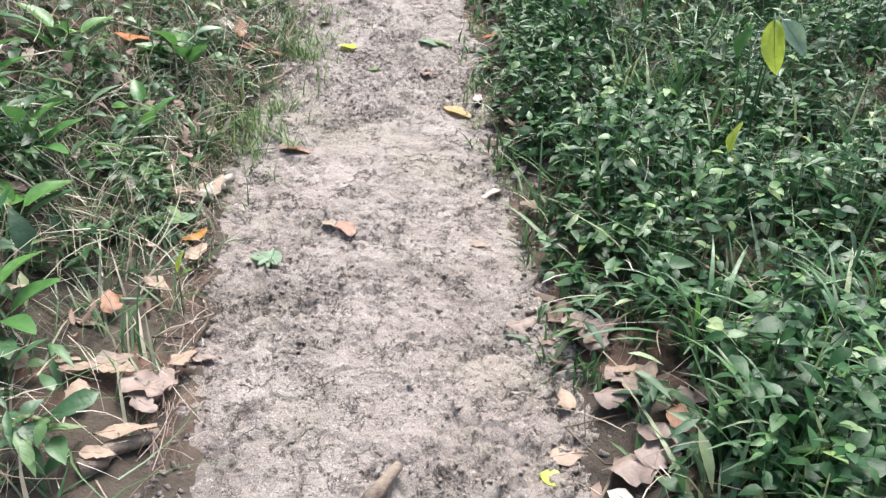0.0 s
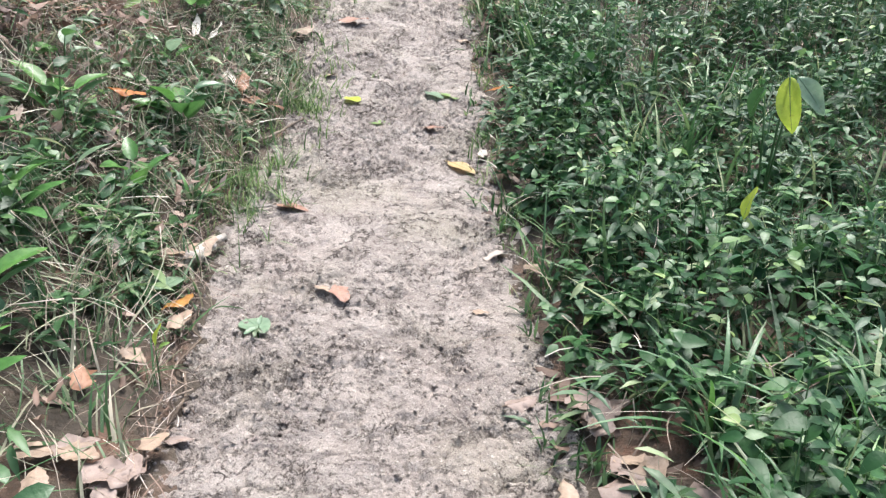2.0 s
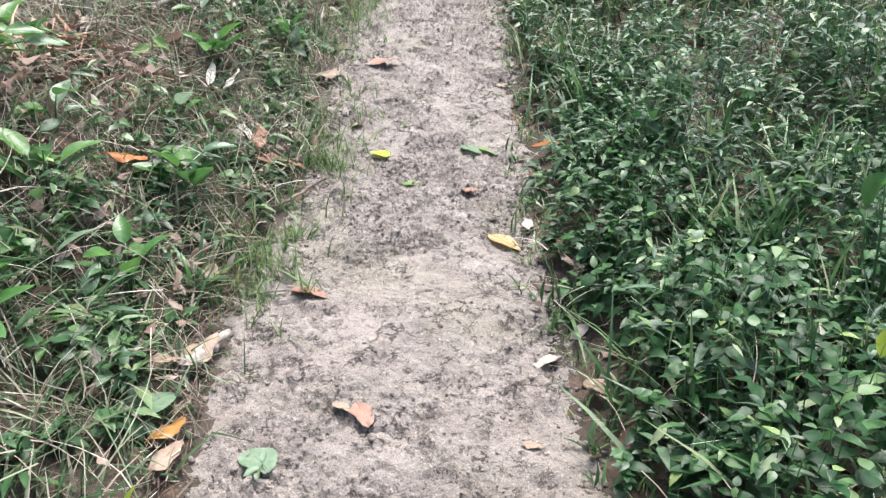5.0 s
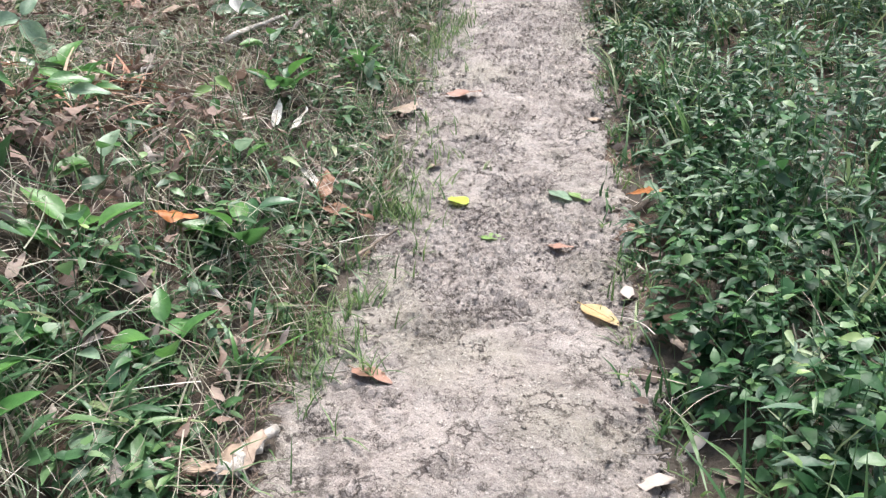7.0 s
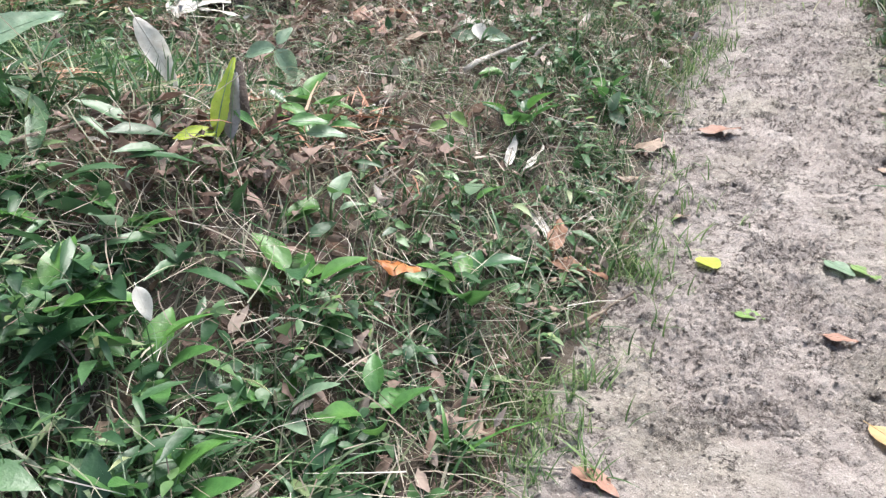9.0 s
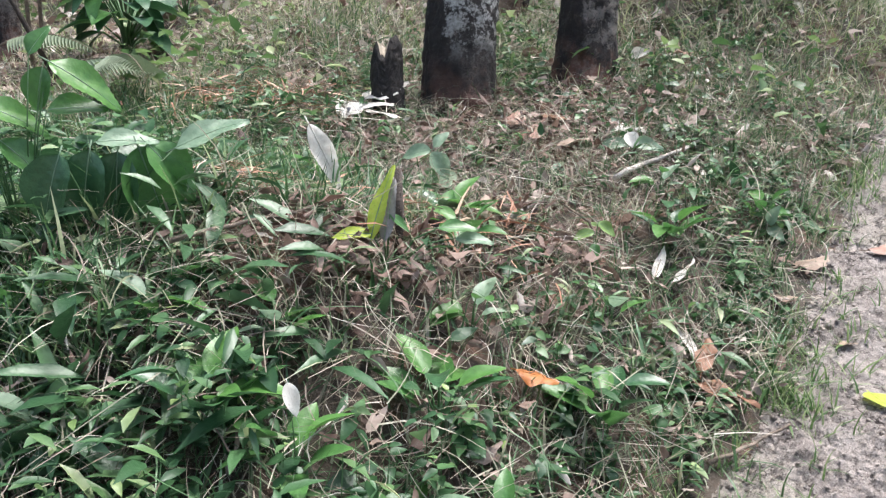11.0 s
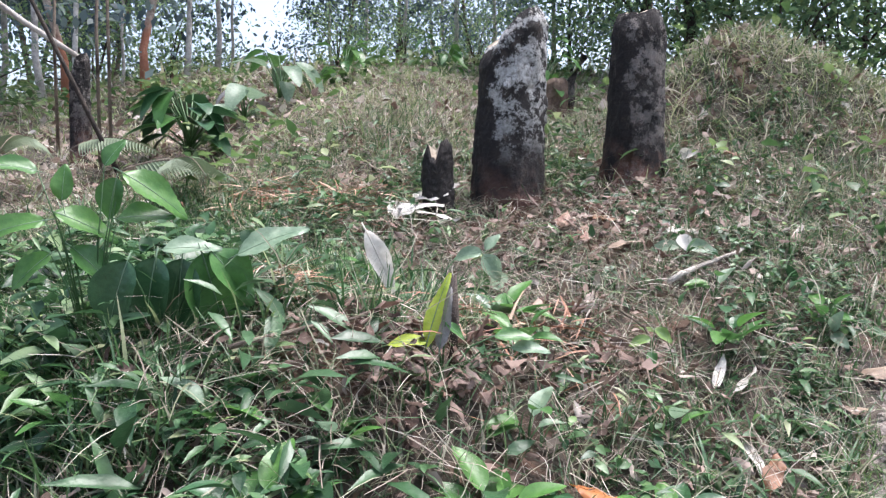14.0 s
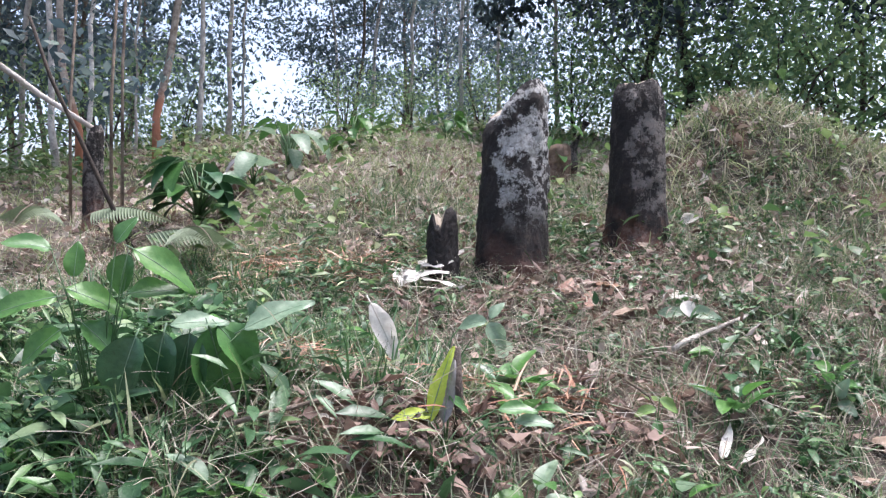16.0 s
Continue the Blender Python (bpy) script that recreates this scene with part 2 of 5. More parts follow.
M_PATH = material("path_soil", path_soil)
M_BANK = material("bank_soil", bank_soil)
M_STUMP = material("mottled_bark", stump_bark((0.6, 0.6, 0.58), [(0.25, (0, 0, 0)), (0.6, (1, 1, 1)), (1.0, (1, 1, 1))], (0.12, 0.06, 0.045), 0.475))
M_DARK = material("dark_bark", stump_bark((0.36, 0.31, 0.28), [(0.1, (0.2, 0.2, 0.2)), (0.5, (0.5, 0.5, 0.5)), (1.0, (0.65, 0.65, 0.65))], (0.26, 0.12, 0.085), 0.49))
M_CHAR = material("charred_bark", trunk_bark((0.008, 0.007, 0.007), (0.03, 0.024, 0.021)))
M_CUT = material("cut_wood", cut_wood)
M_PALE = material("pale_bark", trunk_bark((0.40, 0.37, 0.34), (0.78, 0.75, 0.71)))
M_RED = material("red_bark", trunk_bark((0.2, 0.15, 0.12), (0.5, 0.44, 0.38), (0.34, 0.13, 0.07)))
M_TWIG = material("twig_bark", trunk_bark((0.10, 0.075, 0.058), (0.30, 0.24, 0.19)))
M_GLOOM = material("dark_twig_bark", trunk_bark((0.035, 0.026, 0.022), (0.11, 0.085, 0.07)))
M_ROT = material("rotten_wood", trunk_bark((0.16, 0.10, 0.075), (0.42, 0.30, 0.23)))
M_HERB = leafy("herb_leaf", [(0.0, (0.014, 0.052, 0.020)), (0.5, (0.030, 0.10, 0.034)), (0.82, (0.060, 0.16, 0.052)), (0.95, (0.12, 0.24, 0.085)), (1.0, (0.22, 0.32, 0.14))], 0.45, 0.3, gloss=0.3)
M_LUSH = leafy("bank_leaf", [(0.0, (0.022, 0.066, 0.028)), (0.5, (0.05, 0.13, 0.05)), (0.82, (0.10, 0.21, 0.08)), (0.95, (0.16, 0.28, 0.12)), (1.0, (0.27, 0.36, 0.19))], 0.42, 0.3)
M_SLOPE = leafy("bleached_litter", [(0.0, (0.16, 0.10, 0.08)), (0.4, (0.36, 0.265, 0.215)), (0.8, (0.54, 0.46, 0.40)), (1.0, (0.70, 0.66, 0.60))], 0.7, 0.2)
M_YOUNG = leafy("young_leaf", [(0.0, (0.04, 0.11, 0.05)), (0.5, (0.08, 0.18, 0.07)), (0.85, (0.15, 0.27, 0.10)), (1.0, (0.30, 0.42, 0.14))], 0.42, 0.35)
M_SAGE = leafy("narrow_leaf", [(0.0, (0.03, 0.085, 0.045)), (0.5, (0.07, 0.15, 0.08)), (0.85, (0.16, 0.25, 0.14)), (1.0, (0.30, 0.38, 0.20))], 0.5, 0.3)
M_BUSHY = leafy("bush_leaf", [(0.0, (0.15, 0.28, 0.15)), (0.5, (0.26, 0.42, 0.20)), (1.0, (0.46, 0.60, 0.26))], 0.5, 0.6, 5)
M_DEEP = leafy("deep_leaf", [(0.0, (0.02, 0.06, 0.025)), (0.6, (0.045, 0.12, 0.045)), (1.0, (0.10, 0.19, 0.09))], 0.4, 0.25)
M_GRASS = leafy("grass_blade", [(0.0, (0.03, 0.085, 0.034)), (0.5, (0.065, 0.155, 0.058)), (0.85, (0.15, 0.26, 0.10)), (1.0, (0.36, 0.40, 0.22))], 0.45)
M_MIXED = leafy("mixed_blade", [(0.0, (0.04, 0.11, 0.04)), (0.5, (0.10, 0.20, 0.08)), (0.68, (0.25, 0.28, 0.17)), (1.0, (0.54, 0.49, 0.39))])
M_STRAW = leafy("straw", [(0.0, (0.13, 0.095, 0.072)), (0.4, (0.31, 0.245, 0.19)), (0.8, (0.53, 0.46, 0.38)), (1.0, (0.74, 0.69, 0.61))], 0.6, 0.3)
M_LITTER = leafy("litter_leaf", [(0.0, (0.07, 0.045, 0.034)), (0.35, (0.20, 0.13, 0.098)), (0.65, (0.31, 0.225, 0.18)), (0.9, (0.44, 0.36, 0.31)), (1.0, (0.62, 0.57, 0.51))], 0.7, 0.15)
M_UPPER = leafy("upper_leaf", [(0.0, (0.06, 0.13, 0.045)), (0.5, (0.13, 0.23, 0.075)), (0.85, (0.24, 0.34, 0.13)), (1.0, (0.40, 0.46, 0.24))], 0.45, 0.4)
# shade of the dense trees is put into this blue-black leaf colour
M_SHADED_CROWN = leafy("shaded_crown_leaf", [(0.0, (0.035, 0.055, 0.07)), (0.6, (0.06, 0.095, 0.105)), (1.0, (0.12, 0.17, 0.15))], 0.5, 0.4, 5)
M_HAY = leafy("hay", [(0.0, (0.11, 0.14, 0.065)), (0.5, (0.27, 0.28, 0.18)), (1.0, (0.52, 0.49, 0.40))], 0.55, 0.35)
# haze over the distant wood is put into this blue-grey leaf colour
M_HAZED_CROWN = leafy("hazed_crown_leaf", [(0.0, (0.06, 0.10, 0.12)), (0.6, (0.115, 0.17, 0.185)), (1.0, (0.24, 0.31, 0.27))], 0.5, 0.6, 5)
M_HILL = leafy("hill_blade", [(0.0, (0.17, 0.27, 0.09)), (0.4, (0.36, 0.44, 0.20)), (0.65, (0.56, 0.55, 0.37)), (1.0, (0.82, 0.78, 0.67))], 0.5, 0.5)


# ---- mesh helpers ----
def mesh(name, verts, faces, mat, smooth=False):
    """A mesh from arrays of corners and of faces that all have the same number of corners."""
    verts, faces = np.asarray(verts, np.float32), np.asarray(faces, np.int32)
    me = bpy.data.meshes.new(name)
    me.vertices.add(len(verts))
    me.vertices.foreach_set("co", verts.ravel())
    me.loops.add(faces.size)
    me.loops.foreach_set("vertex_index", faces.ravel())
    me.polygons.add(len(faces))
    me.polygons.foreach_set("loop_start", np.arange(len(faces), dtype=np.int32) * faces.shape[1])
    me.polygons.foreach_set("use_smooth", np.full(len(faces), smooth))
    me.update(calc_edges=True)
    me.validate()
    me.materials.append(mat)
    return me


def part(name, me, parent, label=""):
    ob = new(name, me)
    ob.parent = parent
    return tagged(ob, label) if label else ob


def sheet(rows, cols):
    """Quads of a grid of corners."""
    a = (np.arange(rows - 1)[:, None] * cols + np.arange(cols - 1)).ravel()
    return np.stack([a, a + 1, a + cols + 1, a + cols], 1)


def leaf_shape(rows, half, droop=0.25, fold=0.18, cols=3, wave=0.0):
    """A leaf of length 1 along y: rows of breadth half(s), folded on its midrib and drooping to the tip."""
    s = np.linspace(0, 1, rows)
    u = np.linspace(-1, 1, cols)
    w = np.array([half(v) for v in s])[:, None]
    x = w * u
    z = fold * (x * x * 5 if cols > 3 else np.abs(x)) - droop * s[:, None] ** 2 + wave * np.sin(s[:, None] * 9 + u * 2) * np.abs(u)
    y = s[:, None] * np.ones(cols)
    return np.stack([x, y, z], -1).reshape(-1, 3), sheet(rows, cols)


def ovate(v):
    return 0.29 * (math.sin(math.pi * min(1, v**0.66)) ** 0.9) + 0.004


def lance(v):
    return 0.13 * (math.sin(math.pi * min(1, v**0.8)) ** 0.9) + 0.004


def strap(v):
    return 0.022 * (1 - v**2.5) + 0.001


OVATE = leaf_shape(6, ovate, 0.3, 0.2)
BROAD = leaf_shape(4, ovate, 0.3, 0.3)
LANCE = leaf_shape(4, lance, 0.3, 0.4)
BLADE = leaf_shape(4, strap, 0.45, 0.0, 2)
STEM = leaf_shape(2, lambda v: 0.008, 0.05, 0.0, 2)


def withered(seed):
    """A dry leaf, crumpled and with an uneven outline."""
    g = np.random.default_rng(seed)
    v, f = leaf_shape(5, ovate, g.uniform(-0.15, 0.3), g.uniform(-0.5, 0.3), 3, 0.08)
    return v + g.normal(0, 1, v.shape) * (0.035, 0.03, 0.045) + np.outer(v[:, 1] ** 2, (g.uniform(-0.25, 0.25), 0, 0)), f


CURLED = [withered(i) for i in range(5)]
CARD = (np.array([(0, 0, 0), (0.27, 0.45, -0.04), (0, 1, -0.22), (-0.27, 0.45, -0.04)]), np.array([(0, 1, 2, 3)]))


def turned(yaw, pitch, roll):
    """Turns: roll about the leaf, then lift of its tip, then yaw."""
    cy, sy, cp, sp, cr, sr = np.cos(yaw), np.sin(yaw), np.cos(pitch), np.sin(pitch), np.cos(roll), np.sin(roll)
    o, i = np.zeros_like(yaw), np.ones_like(yaw)
    rz = np.stack([cy, -sy, o, sy, cy, o, o, o, i], -1).reshape(-1, 3, 3)
    rx = np.stack([i, o, o, o, cp, -sp, o, sp, cp], -1).reshape(-1, 3, 3)
    ry = np.stack([cr, o, sr, o, i, o, -sr, o, cr], -1).reshape(-1, 3, 3)
    return rz @ rx @ ry


def strewn(shape, pos, yaw, pitch, roll, size, width=1.0):
    """Corners and faces of many copies of one leaf shape."""
    if isinstance(shape, list):
        width = np.broadcast_to(width, (len(pos),))
        picks = [slice(i, None, len(shape)) for i in range(len(shape))]
        return joined([strewn(sh, pos[k], yaw[k], pitch[k], roll[k], size[k], width[k]) for sh, k in zip(shape, picks)])
    v, f = shape
    n = len(pos)
    scale = np.stack([size * width, size, size], -1)
    out = np.einsum("nij,nvj->nvi", turned(yaw, pitch, roll), v[None] * scale[:, None]) + pos[:, None]
    faces = f[None] + (np.arange(n) * len(v))[:, None, None]
    return out.reshape(-1, 3), faces.reshape(-1, 4)


def joined(parts):
    vs, fs, base = [], [], 0
    for v, f in parts:
        vs.append(v)
        fs.append(f + base)
        base += len(v)
    return np.concatenate(vs), np.concatenate(fs)


def tube(points, radii, sides=8, seed=0, rough=0.0):
    """Corners and quads of a round bar through points, uneven if rough."""
    pts = np.asarray(points, float)
    r = np.broadcast_to(np.asarray(radii, float), (len(pts),))
    t = np.gradient(pts, axis=0)
    t /= np.linalg.norm(t, axis=1)[:, None] + 1e-9
    ref = np.where(np.abs(t[:, 2:3]) > 0.9, np.array([[1.0, 0, 0]]), np.array([[0, 0, 1.0]]))
    a = np.cross(t, ref)
    a /= np.linalg.norm(a, axis=1)[:, None]
    b = np.cross(t, a)
    th = np.linspace(0, 2 * math.pi, sides, endpoint=False)
    g = np.random.default_rng(seed)
    k = 1 + rough * (g.random((len(pts), sides)) - 0.5)
    ring = pts[:, None] + (r[:, None] * k)[..., None] * (np.cos(th)[None, :, None] * a[:, None] + np.sin(th)[None, :, None] * b[:, None])
    n = len(pts)
    i, j = np.meshgrid(np.arange(n - 1), np.arange(sides), indexing="ij")
    q = np.stack([i * sides + j, i * sides + (j + 1) % sides, (i + 1) * sides + (j + 1) % sides, (i + 1) * sides + j], -1).reshape(-1, 4)
    v = np.concatenate([ring.reshape(-1, 3), pts[:1], pts[-1:]])
    m = n * sides
    cap = []
    for k in range(0, sides, 2):
        cap.append([m, (k + 2) % sides, k + 1, k])
        e = (n - 1) * sides
        cap.append([m + 1, e + k, e + k + 1, e + (k + 2) % sides])
    return v, np.concatenate([q, np.array(cap)])


# ---- ground and path ----
def spaced(lo, hi, step, far):
    fine = np.arange(lo, hi + step / 2, step)
    out, d, s = [], 0.0, step
    while d < far:
        s *= 1.16
        d += s
        out.append(d)
    out = np.array(out)
    return np.concatenate([lo - out[::-1], fine, hi + out])


gx, gy = spaced(-4.5, 2.6, 0.05, 1500), spaced(-0.5, 7.5, 0.05, 1500)
X, Y = np.meshgrid(gx, gy)
inside = np.minimum(X - edge_l(Y), edge_r(Y) - X)
Z = H(X, Y) - 0.1 * np.clip((inside - 0.06) / 0.06, 0, 1) - 0.012 * np.clip((inside + 0.1) / 0.06, 0, 1)
far = np.hypot(X, Y)
Z = np.where(far > 70, -3.0 - 0.002 * far, Z)
tagged(new("ground", mesh("ground", np.stack([X, Y, Z], -1).reshape(-1, 3), sheet(*X.shape), M_BANK, True)),
       "brown forest soil of a rising bank, littered and overgrown", "ground", kind="structure")

py = np.concatenate([np.arange(-6, 0.7, 0.1), np.arange(0.7, 4.4, 0.0058), np.arange(4.4, 7, 0.016), np.arange(7, 16, 0.15)])
pu = np.linspace(-0.16, 1.16, 215)
Yp = py[:, None] * np.ones(len(pu))
wob = 0.12 * (fbm(py * 2.6, py * 0 + 3, 21) - 0.47), 0.12 * (fbm(py * 2.6, py * 0 + 9, 22) - 0.47)
left, right = edge_l(py) + wob[0], edge_r(py) + wob[1]
Xp = left[:, None] + (right - left)[:, None] * pu
wx, wy = Xp + 0.06 * (fbm(Xp * 15, Yp * 15, 2) - 0.47), Yp + 0.06 * (fbm(Xp * 15, Yp * 15, 4) - 0.47)


def clods(fx, fy, seed, steep):
    """Lumps with narrow gaps between them, 0 to 1."""
    n1, n2, tall = cells(wx * fx, wy * fy, seed)
    return (0.25 + 0.75 * tall) * np.clip((n2 - n1) * steep, 0, 1) ** 0.7 - 0.3 * np.clip(1 - (n2 - n1) * 6, 0, 1)


broken = np.clip(fbm(Xp * 3.4, Yp * 2.8, 12) * 6.5 - 2.35, 0, 1)
seam = np.clip(1 - np.abs(fbm(wx * 7, wy * 11, 81) - 0.47) * 26, 0, 1) * np.clip(fbm(Xp * 4, Yp * 4, 85) * 6 - 2.4, 0, 1)
relief = 0.05 * (fbm(Xp * 3.5, Yp * 3.5, 31) - 0.47) + 0.035 * (fbm(Xp * 11, Yp * 15, 33, 3) - 0.44)
relief += broken * (0.018 * clods(17, 23, 3, 3.0) + 0.010 * clods(38, 46, 9, 2.6) - 0.015)
relief += (0.35 + 0.65 * broken) * 0.0035 * clods(75, 85, 17, 2.2) - 0.022 * seam
pits = np.clip(vnoise(wx * 30, wy * 34, 91) * 6 - 4.6, 0, 1)
relief -= 0.005 * pits
fine_seam = np.clip(1 - np.abs(fbm(wx * 14 + 3, wy * 22, 87) - 0.47) * 22, 0, 1) * np.clip(fbm(Xp * 5, Yp * 5, 89) * 6 - 2.6, 0, 1)
relief -= 0.012 * fine_seam
out = np.clip(np.maximum(-pu, pu - 1) / 0.16, 0, 1) * np.ones_like(Yp)
swell = sum(mh * np.exp(-((Xp - mx) ** 2 + (Yp - my) ** 2) / mr**2) for mx, my, mh, mr in MOUNDS)
Zp = path_z(Yp) + swell + relief - 0.004 - 0.03 * out


def on_path(x, y):
    """Height of the path's surface."""
    i = np.clip(np.searchsorted(py, y), 0, len(py) - 1)
    j = np.clip(np.round(((x - left[i]) / (right[i] - left[i]) + 0.16) / 1.32 * (len(pu) - 1)).astype(int), 0, len(pu) - 1)
    return Zp[i, j]


tagged(new("path", mesh("path", np.stack([Xp, Yp, Zp], -1).reshape(-1, 3), sheet(*Xp.shape), M_PATH, True)),
       "trodden footpath of pale dried lumpy mud", "path", kind="structure")


# ---- cut stumps ----
def stump(name, place, height, base, top, mat, label, seed, slant=0.12, flare=0.4, lean=(0, 0), jag=0.05):
    """A sawn trunk: bark with flaring roots, and a rough cut face."""
    g = np.random.default_rng(seed)
    x, y, z = place
    rows, sides = 64, 80
    s = np.linspace(0, 1, rows)[:, None]
    th = 2.29 + np.linspace(0, 2 * math.pi, sides, endpoint=False)[None]
    r = (base + (top - base) * s**0.8) / 2 * (1 + flare * np.exp(-s * 9) * (0.6 + 0.5 * np.sin(th * 4 + seed)))
    r = r * (1 + 0.07 * (fbm(th * 2.5 + 9, s * 5 + seed, seed) - 0.47) * 2) + 0.012 * (vnoise(th * 9, s * 30, seed + 2) - 0.5)
    q1, q2, plate = cells(th * 4.5 + 0 * s, s * height * 9 + 0 * th, seed + 4)
    r = r + 0.004 * (g.random(r.shape) - 0.5) + 0.016 * (plate - 0.3) * np.clip((q2 - q1) * 4, 0, 1) * min(1, base * 3)
    r = r * (1 - 0.22 * np.clip((s - 0.9) / 0.1, 0, 1) ** 2)
    cut = height * (1 - slant * np.clip(0.5 + 0.6 * np.cos(th - 3.9), 0, 1) ** 1.5 - jag * vnoise(th * 1.5, th * 0 + seed, seed) * (0.7 + 0.5 * hash2(np.floor(th * 3.5), 1.0, seed)))
    zz = -0.12 + s * (cut + 0.12)
    v = np.stack([r * np.cos(th) + lean[0] * s, r * np.sin(th) + lean[1] * s, zz], -1).reshape(-1, 3)
    i, j = np.meshgrid(np.arange(rows - 1), np.arange(sides), indexing="ij")
    q = np.stack([i * sides + j, i * sides + (j + 1) % sides, (i + 1) * sides + (j + 1) % sides, (i + 1) * sides + j], -1).reshape(-1, 4)
    thing = new(name)
    thing.location = (x, y, z)
    part("bark", mesh("bark", v, q, mat, True), thing)
    k = np.linspace(1.0, 0.0, 8)[:, None]
    rt, ct = r[-1][None], cut
    fv = np.stack([rt * k * np.cos(th) + lean[0], rt * k * np.sin(th) + lean[1], ct * k + (1 - k) * ct.mean() + 0.02 * (vnoise(k * 7, th * 4, seed) - 0.5) * (1 - k)], -1).reshape(-1, 3)
    i, j = np.meshgrid(np.arange(7), np.arange(sides), indexing="ij")
    q = np.stack([i * sides + j, i * sides + (j + 1) % sides, (i + 1) * sides + (j + 1) % sides, (i + 1) * sides + j], -1).reshape(-1, 4)
    part("cut_face", mesh("cut_face", fv, q, M_CUT), thing, "grey weathered sawn wood")
    return tagged(thing, label, "tree stump", "cut stumps")


stump("tree_stump", (-2.72, 4.55, 1.17), 1.22, 0.45, 0.38, M_STUMP, "tall sawn tree stump with black bark and white lichen", 3, 0.17, lean=(0.03, 0.02), jag=0.06)
stump("tree_stump", (-2.29, 5.29, 1.29), 1.16, 0.41, 0.31, M_DARK, "tall sawn tree stump with dark brown peeling bark", 5, 0.04, jag=0.04)
stump("tree_stump", (-2.84, 4.12, 1.18), 0.40, 0.19, 0.17, M_CHAR, "short charred stump leaning beside a taller one", 8, 0.05, 0.1, lean=(-0.04, 0.0), jag=0.35)


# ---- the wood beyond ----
def crown_mesh(seed, spread, low, high, leaves, size, mat=M_HAZED_CROWN):
    """Many leaves in clumps, thinner between the clumps."""
    g = np.random.default_rng(seed)
    n = 38
    c = np.stack([g.normal(0, spread, n), g.normal(0, spread, n), g.uniform(low, high, n)], 1)
    k = g.integers(0, n, leaves)
    pos = c[k] + g.normal(0, 1, (leaves, 3)) * np.array([0.42, 0.42, 0.2]) * g.uniform(0.6, 1.5, n)[k][:, None]
    yaw, pitch, roll = g.uniform(0, 6.28, leaves), g.normal(-0.35, 0.5, leaves), g.normal(0, 0.6, leaves)
    return mesh("crown", *strewn(CARD, pos, yaw, pitch, roll, size * g.uniform(0.7, 1.4, leaves)), mat, True), c


def tree(seed, radius, height, lean, mat, label, spread, low, leaves, size, foliage=M_HAZED_CROWN):
    """A slender tree: tapered bent trunk, limbs to the clumps of the crown, and leaves."""
    g = np.random.default_rng(seed)
    thing = new("tree")
    s = np.linspace(0, 1, 14)
    bend = np.cumsum(g.normal(0, 0.09, (14, 2)), 0)
    pts = np.stack([lean[0] * s * height + bend[:, 0], lean[1] * s * height + bend[:, 1], s * height - 0.2], 1)
    part("trunk", mesh("trunk", *tube(pts, radius * (1.15 - 0.75 * s) + radius * 0.5 * np.exp(-s * 40), 12, seed, 0.12), mat, True), thing)
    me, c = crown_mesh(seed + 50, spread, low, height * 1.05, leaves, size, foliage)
    for i in range(9):
        k = int(g.integers(4, 13))
        a, b = pts[k], c[int(g.integers(0, len(c)))] + (lean[0] * s[k] * height, lean[1] * s[k] * height, 0)
        m = (a + b) / 2 + (0, 0, 0.25)
        part("limb", mesh("limb", *tube([a, m, b], [radius * 0.35, radius * 0.22, radius * 0.08], 6, seed + i), mat, True), thing)
    part("crown", me, thing)
    return tagged(thing, label, "tree", "trees of the wood")


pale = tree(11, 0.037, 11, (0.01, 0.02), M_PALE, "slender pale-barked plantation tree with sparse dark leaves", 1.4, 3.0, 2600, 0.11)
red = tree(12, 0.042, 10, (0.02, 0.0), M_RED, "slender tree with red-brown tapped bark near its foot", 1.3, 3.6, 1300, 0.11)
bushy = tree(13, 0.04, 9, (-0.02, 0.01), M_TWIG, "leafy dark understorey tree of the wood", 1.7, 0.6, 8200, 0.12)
leafy_tree = tree(14, 0.04, 8, (0.02, 0.01), M_TWIG, "young tree with drooping bright green leaves", 1.6, 0.4, 8000, 0.10, M_BUSHY)
gloomy = tree(15, 0.06, 7, (0.0, 0.01), M_GLOOM, "dense tree with foliage coloured blue-black for shade", 1.3, 1.6, 12000, 0.13, M_SHADED_CROWN)
sources = {"pale": pale, "red": red, "bushy": bushy, "leafy": leafy_tree, "gloomy": gloomy}
